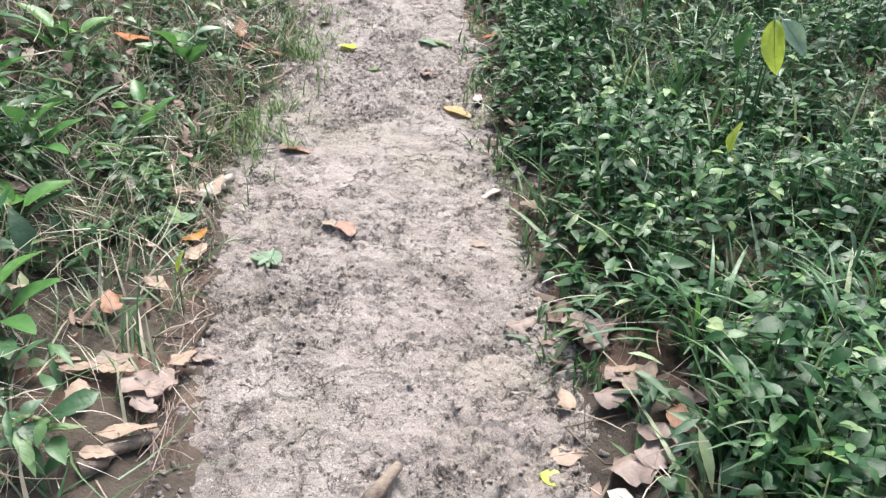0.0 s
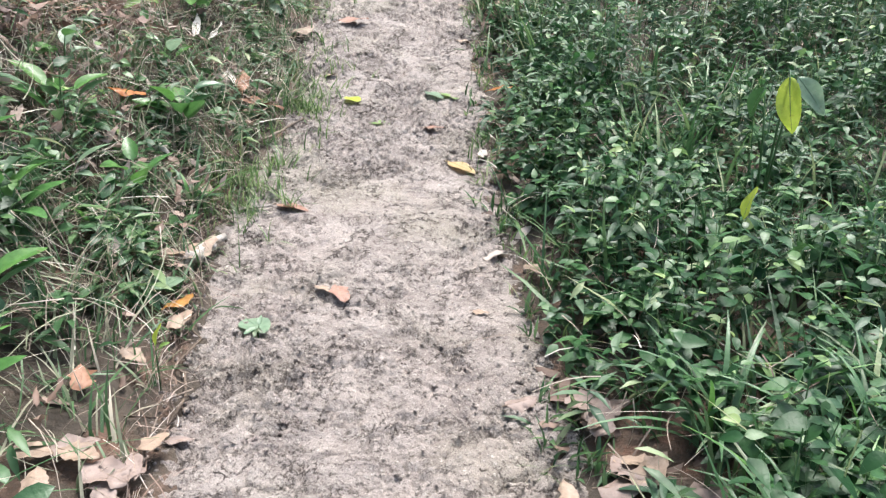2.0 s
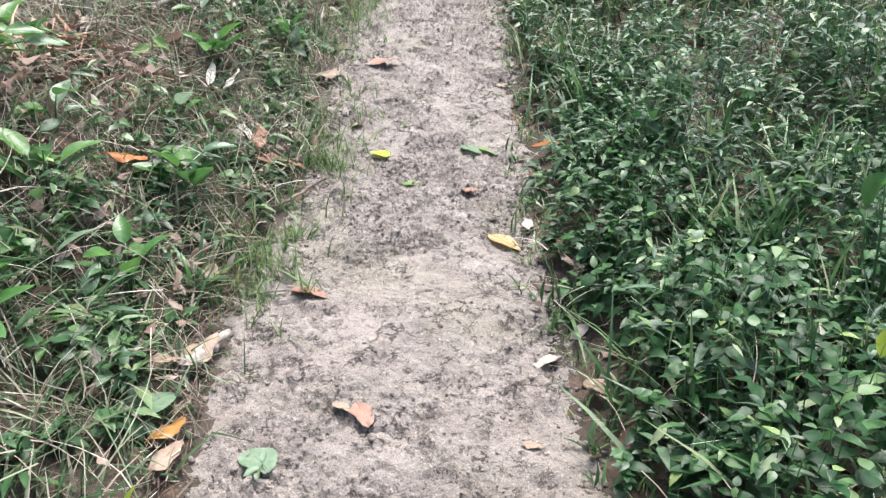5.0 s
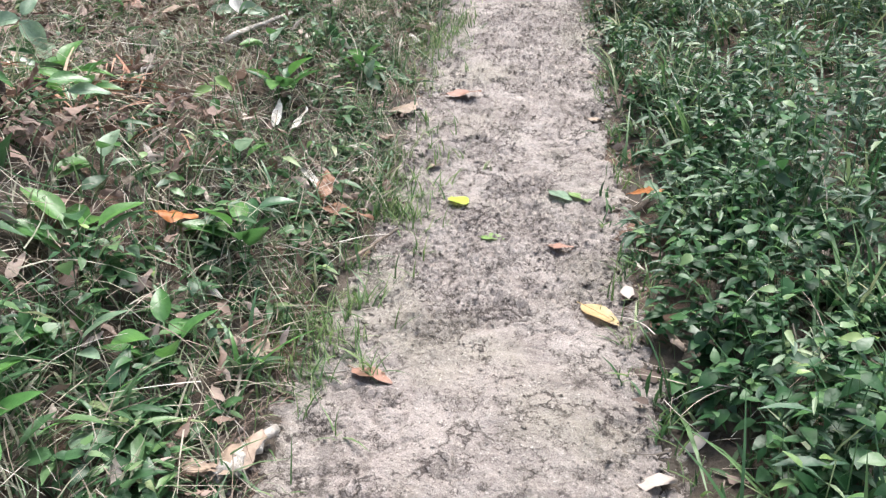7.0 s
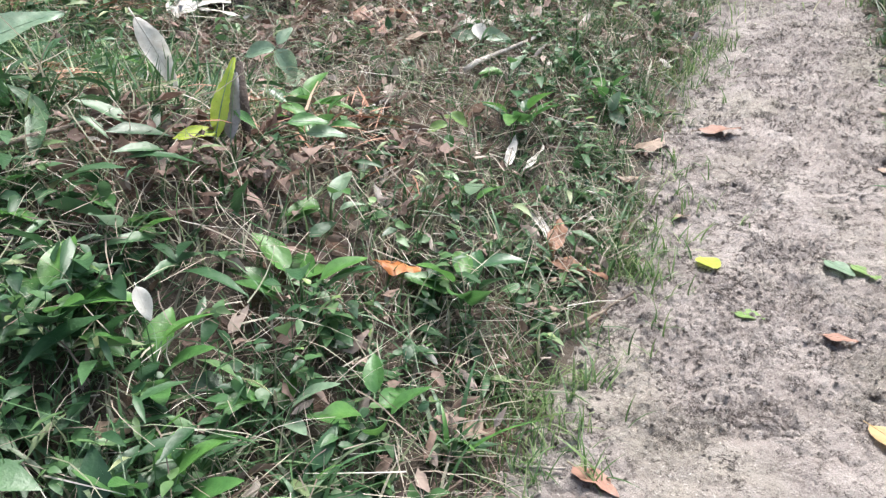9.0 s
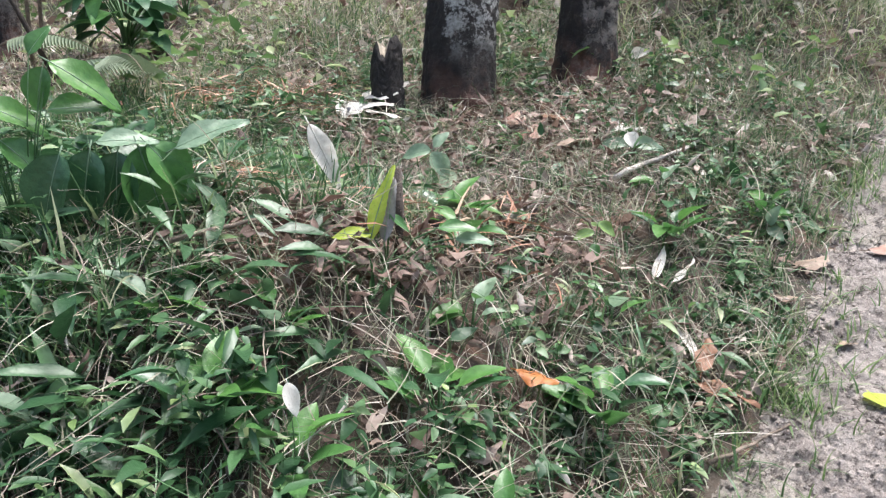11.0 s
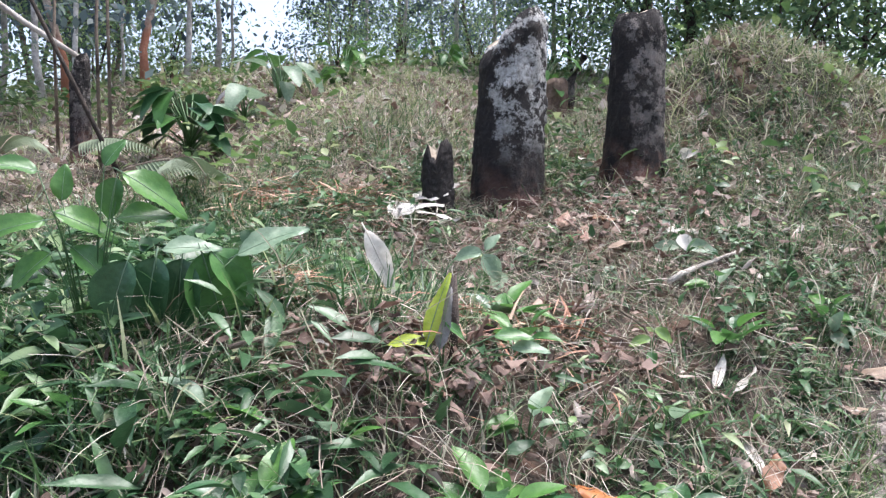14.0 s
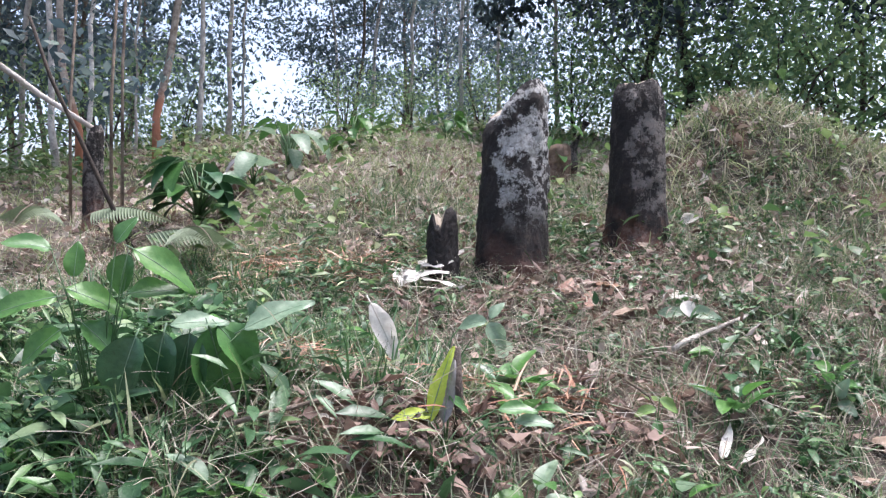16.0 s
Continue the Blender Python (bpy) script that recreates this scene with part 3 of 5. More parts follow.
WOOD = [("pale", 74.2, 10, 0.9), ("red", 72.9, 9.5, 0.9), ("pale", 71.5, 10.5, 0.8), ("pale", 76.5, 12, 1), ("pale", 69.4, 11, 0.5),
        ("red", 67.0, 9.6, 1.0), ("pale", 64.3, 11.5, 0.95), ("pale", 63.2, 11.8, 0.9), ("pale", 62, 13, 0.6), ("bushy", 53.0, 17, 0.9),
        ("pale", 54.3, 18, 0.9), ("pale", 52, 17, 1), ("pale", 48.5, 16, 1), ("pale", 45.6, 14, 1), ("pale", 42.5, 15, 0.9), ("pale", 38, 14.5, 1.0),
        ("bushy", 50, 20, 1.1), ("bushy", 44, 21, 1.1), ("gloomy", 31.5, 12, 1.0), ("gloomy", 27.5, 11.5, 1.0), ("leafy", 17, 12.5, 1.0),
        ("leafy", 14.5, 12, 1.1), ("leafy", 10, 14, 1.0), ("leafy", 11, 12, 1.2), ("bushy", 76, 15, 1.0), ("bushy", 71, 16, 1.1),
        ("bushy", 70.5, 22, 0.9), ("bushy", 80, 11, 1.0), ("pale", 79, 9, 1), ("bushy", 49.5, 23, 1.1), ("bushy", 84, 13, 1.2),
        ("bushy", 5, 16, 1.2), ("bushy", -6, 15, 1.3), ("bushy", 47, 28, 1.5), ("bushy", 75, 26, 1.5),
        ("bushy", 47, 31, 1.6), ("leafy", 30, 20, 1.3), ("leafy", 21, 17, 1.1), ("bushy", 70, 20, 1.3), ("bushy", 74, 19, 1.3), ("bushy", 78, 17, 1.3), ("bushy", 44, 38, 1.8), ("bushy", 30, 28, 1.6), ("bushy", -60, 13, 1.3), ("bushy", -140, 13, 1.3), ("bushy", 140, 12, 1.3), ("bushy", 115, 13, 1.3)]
used = set()
g = np.random.default_rng(5)
for kind, bearing, dist, scale in WOOD:
    x, y, z = at_bearing(bearing, dist)
    m = pose(x, y, z, 0, 0, g.uniform(0, 360))
    src = sources[kind]
    if kind in used:
        ob = copy_thing(src, m)
    else:
        used.add(kind)
        ob = src
        ob.matrix_basis = m
    ob.scale = (scale, scale, scale)


def bush(seed, leaves):
    g = np.random.default_rng(seed)
    thing = new("bush")
    me, c = crown_mesh(seed, 0.75, 0.15, 1.7, leaves, 0.075, M_BUSHY)
    for i in range(7):
        b = c[i]
        part("branch", mesh("branch", *tube([(0, 0, -0.1), b * (0.4, 0.4, 0.6), b], [0.025, 0.016, 0.006], 6, i), M_GLOOM, True), thing)
    part("leaves", me, thing)
    return tagged(thing, "leafy bush at the edge of the wood", "bush", "bushes below the trees")


bushes = [bush(71, 2600), bush(72, 2400)]
for n, (bearing, dist, scale) in enumerate([(79, 11, 1), (71, 13, 1.0), (66, 14, 0.8), (54, 13, 0.6), (49, 14, 0.7), (43.5, 14, 0.7), (36.5, 12, 0.9), (30, 11.5, 1.1), (26, 12, 1.3), (22, 11, 1.2), (18, 12, 1.4), (13, 12, 1.5)]):
    x, y, z = at_bearing(bearing, dist)
    m = pose(x, y, z, 0, 0, n * 67)
    if n < 2:
        bushes[n].matrix_basis = m
        bushes[n].scale = (scale, scale, scale)
    else:
        copy_thing(bushes[n % 2], m).scale = (scale, scale, scale)


# ---- undergrowth ----
def spots(n, x0, x1, y0, y1, keep):
    x, y = rng.uniform(x0, x1, n), rng.uniform(y0, y1, n)
    k = rng.random(n) < keep(x, y)
    return x[k], y[k]


def stuff(name, parts, mat, label, category):
    return tagged(new(name, mesh(name, *joined(parts), mat, True)), label, category, kind="stuff")


def herbs(n, x0, x1, y0, y1, keep, tall, leaf, shape=OVATE):
    """Stems with pairs of leaves up to a small rosette: leaves, and stems apart."""
    x, y = spots(n, x0, x1, y0, y1, keep)
    z = H(x, y)
    h = tall * rng.uniform(0.45, 1.15, len(x)) * (0.35 + 1.2 * vnoise(x * 2.6, y * 2.6, 40))
    h = h * np.clip(0.3 + np.maximum(edge_l(y) - x, x - edge_r(y)) / 0.55, 0.3, 1)
    lean = rng.normal(0, 0.18, (len(x), 2))
    leaves, stems = [], strewn(STEM, np.stack([x, y, z], 1), rng.uniform(0, 6.28, len(x)), np.full(len(x), 1.45), np.zeros(len(x)), h, 0.6)
    turn = rng.uniform(0, 6.28, len(x))
    for k, f in enumerate((0.3, 0.5, 0.7, 0.86, 1.0)):
        for side in (0, 1):
            m = rng.random(len(x)) < (0.8 if f > 0.4 else 0.5)
            p = np.stack([x + lean[:, 0] * h * f, y + lean[:, 1] * h * f, z + h * f], 1)[m]
            yaw = (turn + k * 1.6 + side * math.pi + rng.normal(0, 0.35, len(x)))[m]
            size = leaf * rng.uniform(0.55, 1.3, len(yaw)) * (1.0 if f < 0.95 else 0.7)
            leaves.append(strewn(shape, p, yaw, rng.normal(0.05, 0.34, len(yaw)), rng.normal(0, 0.28, len(yaw)), size, rng.uniform(0.75, 1.15, len(yaw))))
    return leaves, [stems]


def tufts(n, x0, x1, y0, y1, keep, length, blades=7, shape=BLADE, spread=0.35, width=1.0):
    x, y = spots(n, x0, x1, y0, y1, keep)
    out = []
    for _ in range(blades):
        px, py2 = x + rng.normal(0, 0.015, len(x)), y + rng.normal(0, 0.015, len(x))
        p = np.stack([px, py2, H(px, py2) - 0.005], 1)
        out.append(strewn(shape, p, rng.uniform(0, 6.28, len(x)), 1.1 + rng.normal(0, spread, len(x)), rng.normal(0, 0.3, len(x)), length * rng.uniform(0.4, 1.2, len(x)), width * rng.uniform(0.6, 1.4, len(x))))
    return out


def strewn_flat(n, x0, x1, y0, y1, keep, size, shape, up=0.01, tilt=0.3, width=1.0):
    x, y = spots(n, x0, x1, y0, y1, keep)
    p = np.stack([x, y, H(x, y) + up * rng.random(len(x))], 1)
    return strewn(shape, p, rng.uniform(0, 6.28, len(x)), rng.normal(0.05, tilt, len(x)), rng.normal(0, tilt, len(x)), size * rng.uniform(0.5, 1.4, len(x)), width * rng.uniform(0.7, 1.3, len(x)))


def right_of(x, y, grow=0.25):
    return np.clip((x - edge_r(y) + 0.02) / grow, 0, 1)


def left_of(x, y, grow=0.25):
    return np.clip((edge_l(y) - x - 0.02) / grow, 0, 1)


corner = np.array([(a, b, c) for a in (-1, 1) for b in (-1, 1) for c in (-1, 1)], float) * (0.7, 0.55, 0.42)
GRIT = (corner * (1 + 0.3 * np.sin(corner[:, :1] * 7 + corner[:, 1:2] * 4)), np.array([(0, 1, 3, 2), (4, 6, 7, 5), (0, 4, 5, 1), (2, 3, 7, 6), (0, 2, 6, 4), (1, 5, 7, 3)]))
for q in GRIT[1]:
    a, b, c = GRIT[0][q[:3]]
    if np.dot(np.cross(b - a, c - b), GRIT[0][q].mean(0)) < 0:
        q[:] = q[::-1]
THIN = leaf_shape(3, lambda v: 0.012 * (1 - 0.6 * v), 0.22, 0.0, 2)


def stalk_shape(bow, droop):
    v, f = leaf_shape(5, lambda q: 0.010 * (1 - 0.6 * q), droop, 0.0, 2)
    return v + np.outer(v[:, 1] ** 2, (bow, 0, 0)), f


BENT = [stalk_shape(0.35, 0.5), stalk_shape(-0.5, 0.3), stalk_shape(0.15, 0.6), stalk_shape(-0.2, 0.15)]

# the verge on the low side
def verge_in(x, y):
    """Distance into the weeds from their ragged edge."""
    return x - edge_r(y) - 0.11 * (vnoise(x * 0 + 3, y * 4.0, 44) - 0.35) - 0.08 * (vnoise(x * 9, y * 9, 45) - 0.5)


leaves, stems = herbs(9600, 0.2, 3.4, 0.3, 8, lambda x, y: np.clip(verge_in(x, y) / 0.05, 0, 1) * np.clip(1.75 - (y - 1) * 0.40, 0.2, 1) * np.clip((x - edge_r(y) - np.where(y < 1.66, 0.14, 0)) / np.where(y < 1.66, 0.15, 0.001), 0, 1) * np.clip(vnoise(x * 2.4, y * 2.4, 5) * 3.0 - 0.75, np.where(y < 2.7, 0.85, 0.2), 1), 0.28, 0.052)
# shade in the gaps low down is put into these leaves' deeper green
stuff("lower_leaves", leaves[:4], M_DEEP, "low leaves of the weeds, darkened for the shade there", "weeds")
stuff("herb_leaves", leaves[4:-1], M_HERB, "low green broad-leaved weeds beside the path", "weeds")
stuff("young_leaves", leaves[-1:], M_YOUNG, "bright young leaves at the tips of the weeds", "weeds")
stuff("herb_stems", stems, M_GRASS, "thin green weed stems", "weeds")
leaves, stems = herbs(3900, 0.1, 3.6, 0.8, 9, lambda x, y: np.clip(verge_in(x, y) / 0.12, 0, 1) * np.clip(0.22 + (y - 1.6) * 0.42, np.where(x - edge_r(y) < 0.14, 0.02, 0.18), 0.9), 0.26, 0.085, LANCE)
stuff("narrow_weeds", leaves + stems, M_SAGE, "narrow-leaved grey-green weeds among the broad ones", "weeds")
stuff("low_weeds", tufts(1500, 0.1, 1.4, 0.9, 7, lambda x, y: np.clip((x - edge_r(y) + 0.1) / 0.1, 0, 1) * (x - edge_r(y) < 0.3) * (vnoise(x * 5, y * 5, 47) > 0.55), 0.075, 5, LANCE, 0.5, 0.6), M_GRASS, "small bright weeds at the edge of the path", "weeds")
stuff("verge_grass", tufts(6000, 0.1, 4.2, 0.3, 11, lambda x, y: right_of(x, y, 0.25) * np.where((y < 1.66) & (x - edge_r(y) < 0.14), 0.1, 1) * (0.25 + 0.75 * vnoise(x * 1.5, y * 1.5, 9)), 0.28, 6, width=0.85), M_GRASS, "long arching green grass among the weeds", "grass")
stuff("verge_litter", [strewn_flat(2600, 0, 3.5, 0.4, 8, lambda x, y: np.clip((x - edge_r(y) + 0.06) / 0.08, 0, 1) * np.where(x - edge_r(y) < 0.35, 1, 0.6), 0.075, CURLED, 0.02, 0.3)], M_LITTER, "dead pinkish-brown leaves at the foot of the weeds", "leaf litter")
stuff("verge_straw", [strewn_flat(9000, 0, 3.2, 0.4, 9, lambda x, y: np.clip((x - edge_r(y) + 0.08) / 0.08, 0, 1) * np.where(x - edge_r(y) < 0.3, 0.6, 0.8), 0.14, BENT, 0.16, 0.45)], M_STRAW, "dry stalks at the foot of the weeds", "straw")


# the cleared bank
def near_bank(x, y):
    bare = np.clip((1.85 - y) / 0.35, 0, 1) * np.clip(1.2 - (edge_l(y) - x) / 0.55, 0, 1)
    return np.clip(1.7 - np.hypot(x + 0.6, y - 2.2) * 0.22, 0.25, 1) * (1 - 0.88 * bare)


def green_bank(x, y):
    return near_bank(x, y) * np.clip((5.0 - np.hypot(x + 0.6, y - 2.2)) / 1.6, 0, 1)


def dry(x, y):
    """Where the bank is mostly straw and dead leaves."""
    return np.clip(1.4 * np.exp(-((x + 1.75) ** 2) / 1.2 - (y - 3.7) ** 2 / 1.9), 0, 1)


def lush(x, y):
    """Where the bank is greener: in clumps, along the path and on its low side."""
    d = edge_l(y) - x
    return np.clip(vnoise(x * 1.7, y * 1.7, 15) * 2.4 - 0.75 + 0.9 * np.exp(-((y - 1.9) ** 2) / 0.6 - d), 0.03, 1) * (1 - 0.9 * dry(x, y))


leaves, stems = herbs(6200, -3.4, 0.2, 0.5, 7, lambda x, y: left_of(x, y, 0.15) * lush(x, y) * green_bank(x, y), 0.17, 0.055)
stuff("bank_tips", leaves[-2:], M_YOUNG, "bright young leaves of the weeds on the bank", "weeds")
stuff("bank_herbs", leaves[:-2] + stems, M_LUSH, "low green broad-leaved weeds on the cleared bank", "weeds")
leaves, stems = herbs(2800, -4.5, 0.2, 0.5, 8, lambda x, y: left_of(x, y, 0.15) * np.clip(lush(x + 3, y + 1) + 0.15, 0, 1) * (1 - 0.85 * dry(x, y)) * green_bank(x, y), 0.17, 0.10, LANCE)
stuff("bank_narrow_weeds", leaves + stems, M_GRASS, "narrow-leaved green weeds on the cleared bank", "weeds")
stuff("bank_grass", tufts(15000, -5, 0.15, 0.5, 9, lambda x, y: np.clip((edge_l(y) - x + 0.05) / 0.15, 0, 1) * np.clip(vnoise(x * 1.4, y * 1.4, 19) * 1.8 - 0.25, 0.2, 1) * (1 - 0.5 * dry(x, y)) * near_bank(x, y), 0.16, 6), M_MIXED, "cut green and yellowing grass on the bank", "grass")
stuff("straw_litter", [strewn_flat(54000, -5.5, 0.2, 0.5, 9, lambda x, y: np.clip((edge_l(y) - x + 0.03) / 0.15, 0, 1) * near_bank(x, y), 0.13, BENT, 0.15, 0.5), strewn_flat(12000, -5.5, 0.2, 0.5, 9, lambda x, y: np.clip((edge_l(y) - x + 0.03) / 0.15, 0, 1) * near_bank(x, y), 0.15, THIN, 0.13, 0.4, 0.85)], M_STRAW, "dry straw and cut stalks strewn over the bank", "straw")
stuff("green_stalks", [strewn_flat(19000, -5.5, 0.2, 0.5, 9, lambda x, y: left_of(x, y, 0.2) * near_bank(x, y), 0.2, BENT, 0.14, 0.45)], M_MIXED, "cut green stalks strewn over the bank", "straw")
stuff("leaf_litter", [strewn_flat(11500, -5.5, 0.2, 0.5, 9, lambda x, y: np.clip((edge_l(y) - x + 0.04) / 0.15, 0, 1) * np.clip(vnoise(x * 1.2, y * 1.2, 29) * 1.9 - 0.35 + 0.55 * dry(x, y), 0.15, 1) * near_bank(x, y), 0.065, CURLED, 0.10, 0.6, 0.65)], M_LITTER, "dead brown curled leaves strewn over the bank", "leaf litter")
stuff("cut_leaves", [strewn_flat(3000, -4.2, 0.0, 0.6, 7, lambda x, y: left_of(x, y, 0.3) * (1 - 0.85 * dry(x, y)) * np.clip(vnoise(x * 1.5 + 5, y * 1.5, 39) * 2.2 - 0.7, 0.06, 1) * green_bank(x, y), 0.09, OVATE, 0.14, 0.5, 0.8),
                      strewn_flat(1300, -3.6, -1.0, 0.8, 2.6, lambda x, y: left_of(x, y, 0.3) * np.clip((2.8 - y) * 0.9, 0, 1), 0.14, LANCE, 0.2, 0.5, 1.1)], M_DEEP, "cut dark green leaves heaped on the bank", "cut brush")


# the slope above
def far_up(n, d0, d1, b0, b1):
    d, b = np.sqrt(rng.uniform(d0**2, d1**2, n)), np.radians(rng.uniform(b0, b1, n))
    x, y = 0.28 - d * np.sin(b), 1.12 + d * np.cos(b)
    return x, y


def slope_tufts(n, d0, d1, length, blades, width, up=1.0):
    x, y = far_up(n, d0, d1, -25, 110)
    k = (np.clip(edge_l(y) - x, 0, 1) + np.clip(x - edge_r(y), 0, 1)) > 0.05
    x, y = x[k], y[k]
    out = []
    for _ in range(blades):
        p = np.stack([x, y, H(x, y) - 0.01], 1) + rng.normal(0, 0.03, (len(x), 3)) * (1, 1, 0)
        out.append(strewn(BLADE, p, rng.uniform(0, 6.28, len(x)), up * 1.0 + rng.normal(0, 0.4, len(x)), rng.normal(0, 0.4, len(x)), length * rng.uniform(0.4, 1.3, len(x)), width * rng.uniform(0.6, 1.4, len(x))))
    return out


stuff("hill_grass", slope_tufts(9000, 4.4, 11, 0.18, 6, 0.8, 0.75) + slope_tufts(2200, 9, 24, 0.34, 5, 2.2, 0.8), M_HILL, "dry yellow-green grass over the slope and its mounds", "grass")
x, y = far_up(10000, 4.2, 12, 0, 95)
k = (edge_l(y) - x > 0.05) & (rng.random(len(x)) < 0.3 + vnoise(x, y, 61))
x, y = x[k], y[k]
stuff("slope_litter", [strewn(CURLED, np.stack([x, y, H(x, y) + 0.08 * rng.random(len(x))], 1), rng.uniform(0, 6.28, len(x)), rng.normal(0, 0.5, len(x)), rng.normal(0, 0.5, len(x)), rng.uniform(0.05, 0.13, len(x)))], M_SLOPE, "pale dead leaves over the upper slope", "leaf litter")
x, y = far_up(5200, 4.5, 12, -25, 105)
k = ((edge_l(y) - x > 0.05) | (x - edge_r(y) > 0.05)) & (rng.random(len(x)) < (vnoise(x * 0.8, y * 0.8, 65) * 1.5 - 0.45) * (1 - 0.85 * dry(x, y)))
x, y = x[k], y[k]
far_leaves = []
for lift in (0.05, 0.12, 0.2, 0.28):
    p = np.stack([x, y, H(x, y) + lift], 1) + rng.normal(0, 0.05, (len(x), 3)) * (1, 1, 0.4)
    far_leaves.append(strewn(BROAD, p, rng.uniform(0, 6.28, len(x)), rng.normal(0.2, 0.4, len(x)), rng.normal(0, 0.4, len(x)), rng.uniform(0.05, 0.14, len(x))))
stuff("slope_weeds", far_leaves, M_UPPER, "green weeds in clumps over the upper slope", "weeds")

# crumbs of dried mud
n = 12000
y = rng.uniform(0.8, 6.5, n)
x = edge_l(y) + (edge_r(y) - edge_l(y)) * rng.uniform(0.02, 0.98, n)
k = rng.random(n) < np.clip(fbm(x * 3.4, y * 2.8, 12) * 6.5 - 2.4, 0.15, 1)
x, y = x[k], y[k]
r = np.exp(rng.normal(-5.75, 0.5, len(x))).clip(0.0018, 0.009)
stuff("mud_crumbs", [strewn(GRIT, np.stack([x, y, on_path(x, y) + r * 0.1], 1), rng.uniform(0, 6.28, len(x)), rng.normal(0, 0.3, len(x)), rng.normal(0, 0.3, len(x)), r, rng.uniform(0.8, 1.5, len(x)))], M_PATH, "crumbs of dried mud on the path", "mud crumbs")
n = 1300
y = rng.uniform(0.8, 6.5, n)
side = rng.random(n) < 0.6
x = np.where(side, edge_l(y) - 0.01 + rng.normal(0, 0.045, n), edge_r(y) + rng.normal(0, 0.04, n))
z = np.maximum(np.where((x > edge_l(y)) & (x < edge_r(y)), on_path(x, y), -9), H(x, y) - 0.012)
r = np.exp(rng.normal(-5.0, 0.45, n)).clip(0.003, 0.014)
stuff("edge_clods", [strewn(GRIT, np.stack([x, y, z + r * 0.15], 1), rng.uniform(0, 6.28, n), rng.normal(0, 0.4, n), rng.normal(0, 0.4, n), r, rng.uniform(0.8, 1.6, n))], M_PATH, "clods of dried mud along the path's edges", "mud clods")


# ---- single leaves, plants and sticks ----
def tone(name, low, high, rough=0.45, light=0.25):
    def build(nt, p):
        c = ramp(nt, noise_out(nt, 30, 5, 0.65), [(0.3, low), (0.65, high)])
        c = mixed(nt, ramp(nt, noise_out(nt, 120, 3), [(0.55, (0, 0, 0)), (0.7, (0.5, 0.5, 0.5))]), c, mixed(nt, 1.0, c, (0.45, 0.4, 0.35), "MULTIPLY"))
        nt.links.new(c, p.inputs["Base Color"])
        p.inputs["Roughness"].default_value = rough
        bumped(nt, p, noise_out(nt, 90, 4), 0.4, 0.004)
        tr = nt.nodes.new("ShaderNodeBsdfTranslucent")
        nt.links.new(c, tr.inputs["Color"])
        mx = nt.nodes.new("ShaderNodeMixShader")
        mx.inputs[0].default_value = light
        nt.links.new(p.outputs[0], mx.inputs[1])
        nt.links.new(tr.outputs[0], mx.inputs[2])
        nt.links.new(mx.outputs[0], nt.nodes["Material Output"].inputs["Surface"])
    return material(name, build)


TONES = {"blade": tone("long_blade", (0.045, 0.11, 0.05), (0.10, 0.20, 0.09), 0.4, 0.3), "yellow": tone("yellow_leaf", (0.34, 0.225, 0.095), (0.50, 0.37, 0.18)), "orange": tone("orange_leaf", (0.30, 0.095, 0.03), (0.52, 0.21, 0.06)),
         "ochre": tone("ochre_leaf", (0.24, 0.11, 0.022), (0.44, 0.22, 0.045)), "brown": tone("brown_leaf", (0.14, 0.065, 0.035), (0.30, 0.15, 0.085), 0.6, 0.1),
         "red": tone("russet_leaf", (0.18, 0.09, 0.062), (0.32, 0.18, 0.13), 0.55, 0.1), "tan": tone("tan_leaf", (0.19, 0.135, 0.095), (0.34, 0.255, 0.19), 0.6, 0.1),
         "cream": tone("cream_leaf", (0.15, 0.11, 0.092), (0.28, 0.215, 0.185), 0.6, 0.1), "white": tone("bleached_leaf", (0.56, 0.52, 0.46), (0.84, 0.81, 0.75), 0.6, 0.4),
         "green": tone("green_leaf", (0.10, 0.19, 0.05), (0.22, 0.34, 0.10)), "lime": tone("lime_leaf", (0.32, 0.45, 0.05), (0.55, 0.64, 0.10), 0.4, 0.4),
         "pale": tone("pale_leaf", (0.13, 0.23, 0.14), (0.28, 0.38, 0.26), 0.4, 0.4), "mid": tone("mid_leaf", (0.045, 0.13, 0.036), (0.09, 0.215, 0.06), 0.35, 0.3),
         "dark": tone("dark_leaf", (0.02, 0.07, 0.03), (0.05, 0.12, 0.05), 0.3, 0.15), "bright": tone("bright_leaf", (0.055, 0.16, 0.036), (0.12, 0.265, 0.065), 0.35, 0.35),
         "fern": tone("fern_leaf", (0.07, 0.11, 0.06), (0.17, 0.22, 0.13), 0.45), "grey": tone("grey_leaf", (0.16, 0.15, 0.15), (0.34, 0.33, 0.32), 0.7, 0.1)}
WORDS = {"yellow": "fallen yellow-tan leaf lying on the path's edge", "orange": "curled bright orange dead leaf among green weeds", "ochre": "ochre dead leaf at the path's edge",
         "brown": "dark brown curled dead leaf on the ground", "red": "russet-brown fallen leaf lying flat", "tan": "dry tan dead leaf on the ground",
         "cream": "pinkish-cream dead leaf in the litter", "white": "bleached whitish dead leaf on the slope", "green": "small green leaf fallen on the ground",
         "lime": "yellow-green leaf fallen on the ground", "pale": "pale grey-green leaf lying on the ground"}
MIDRIB = M_TWIG


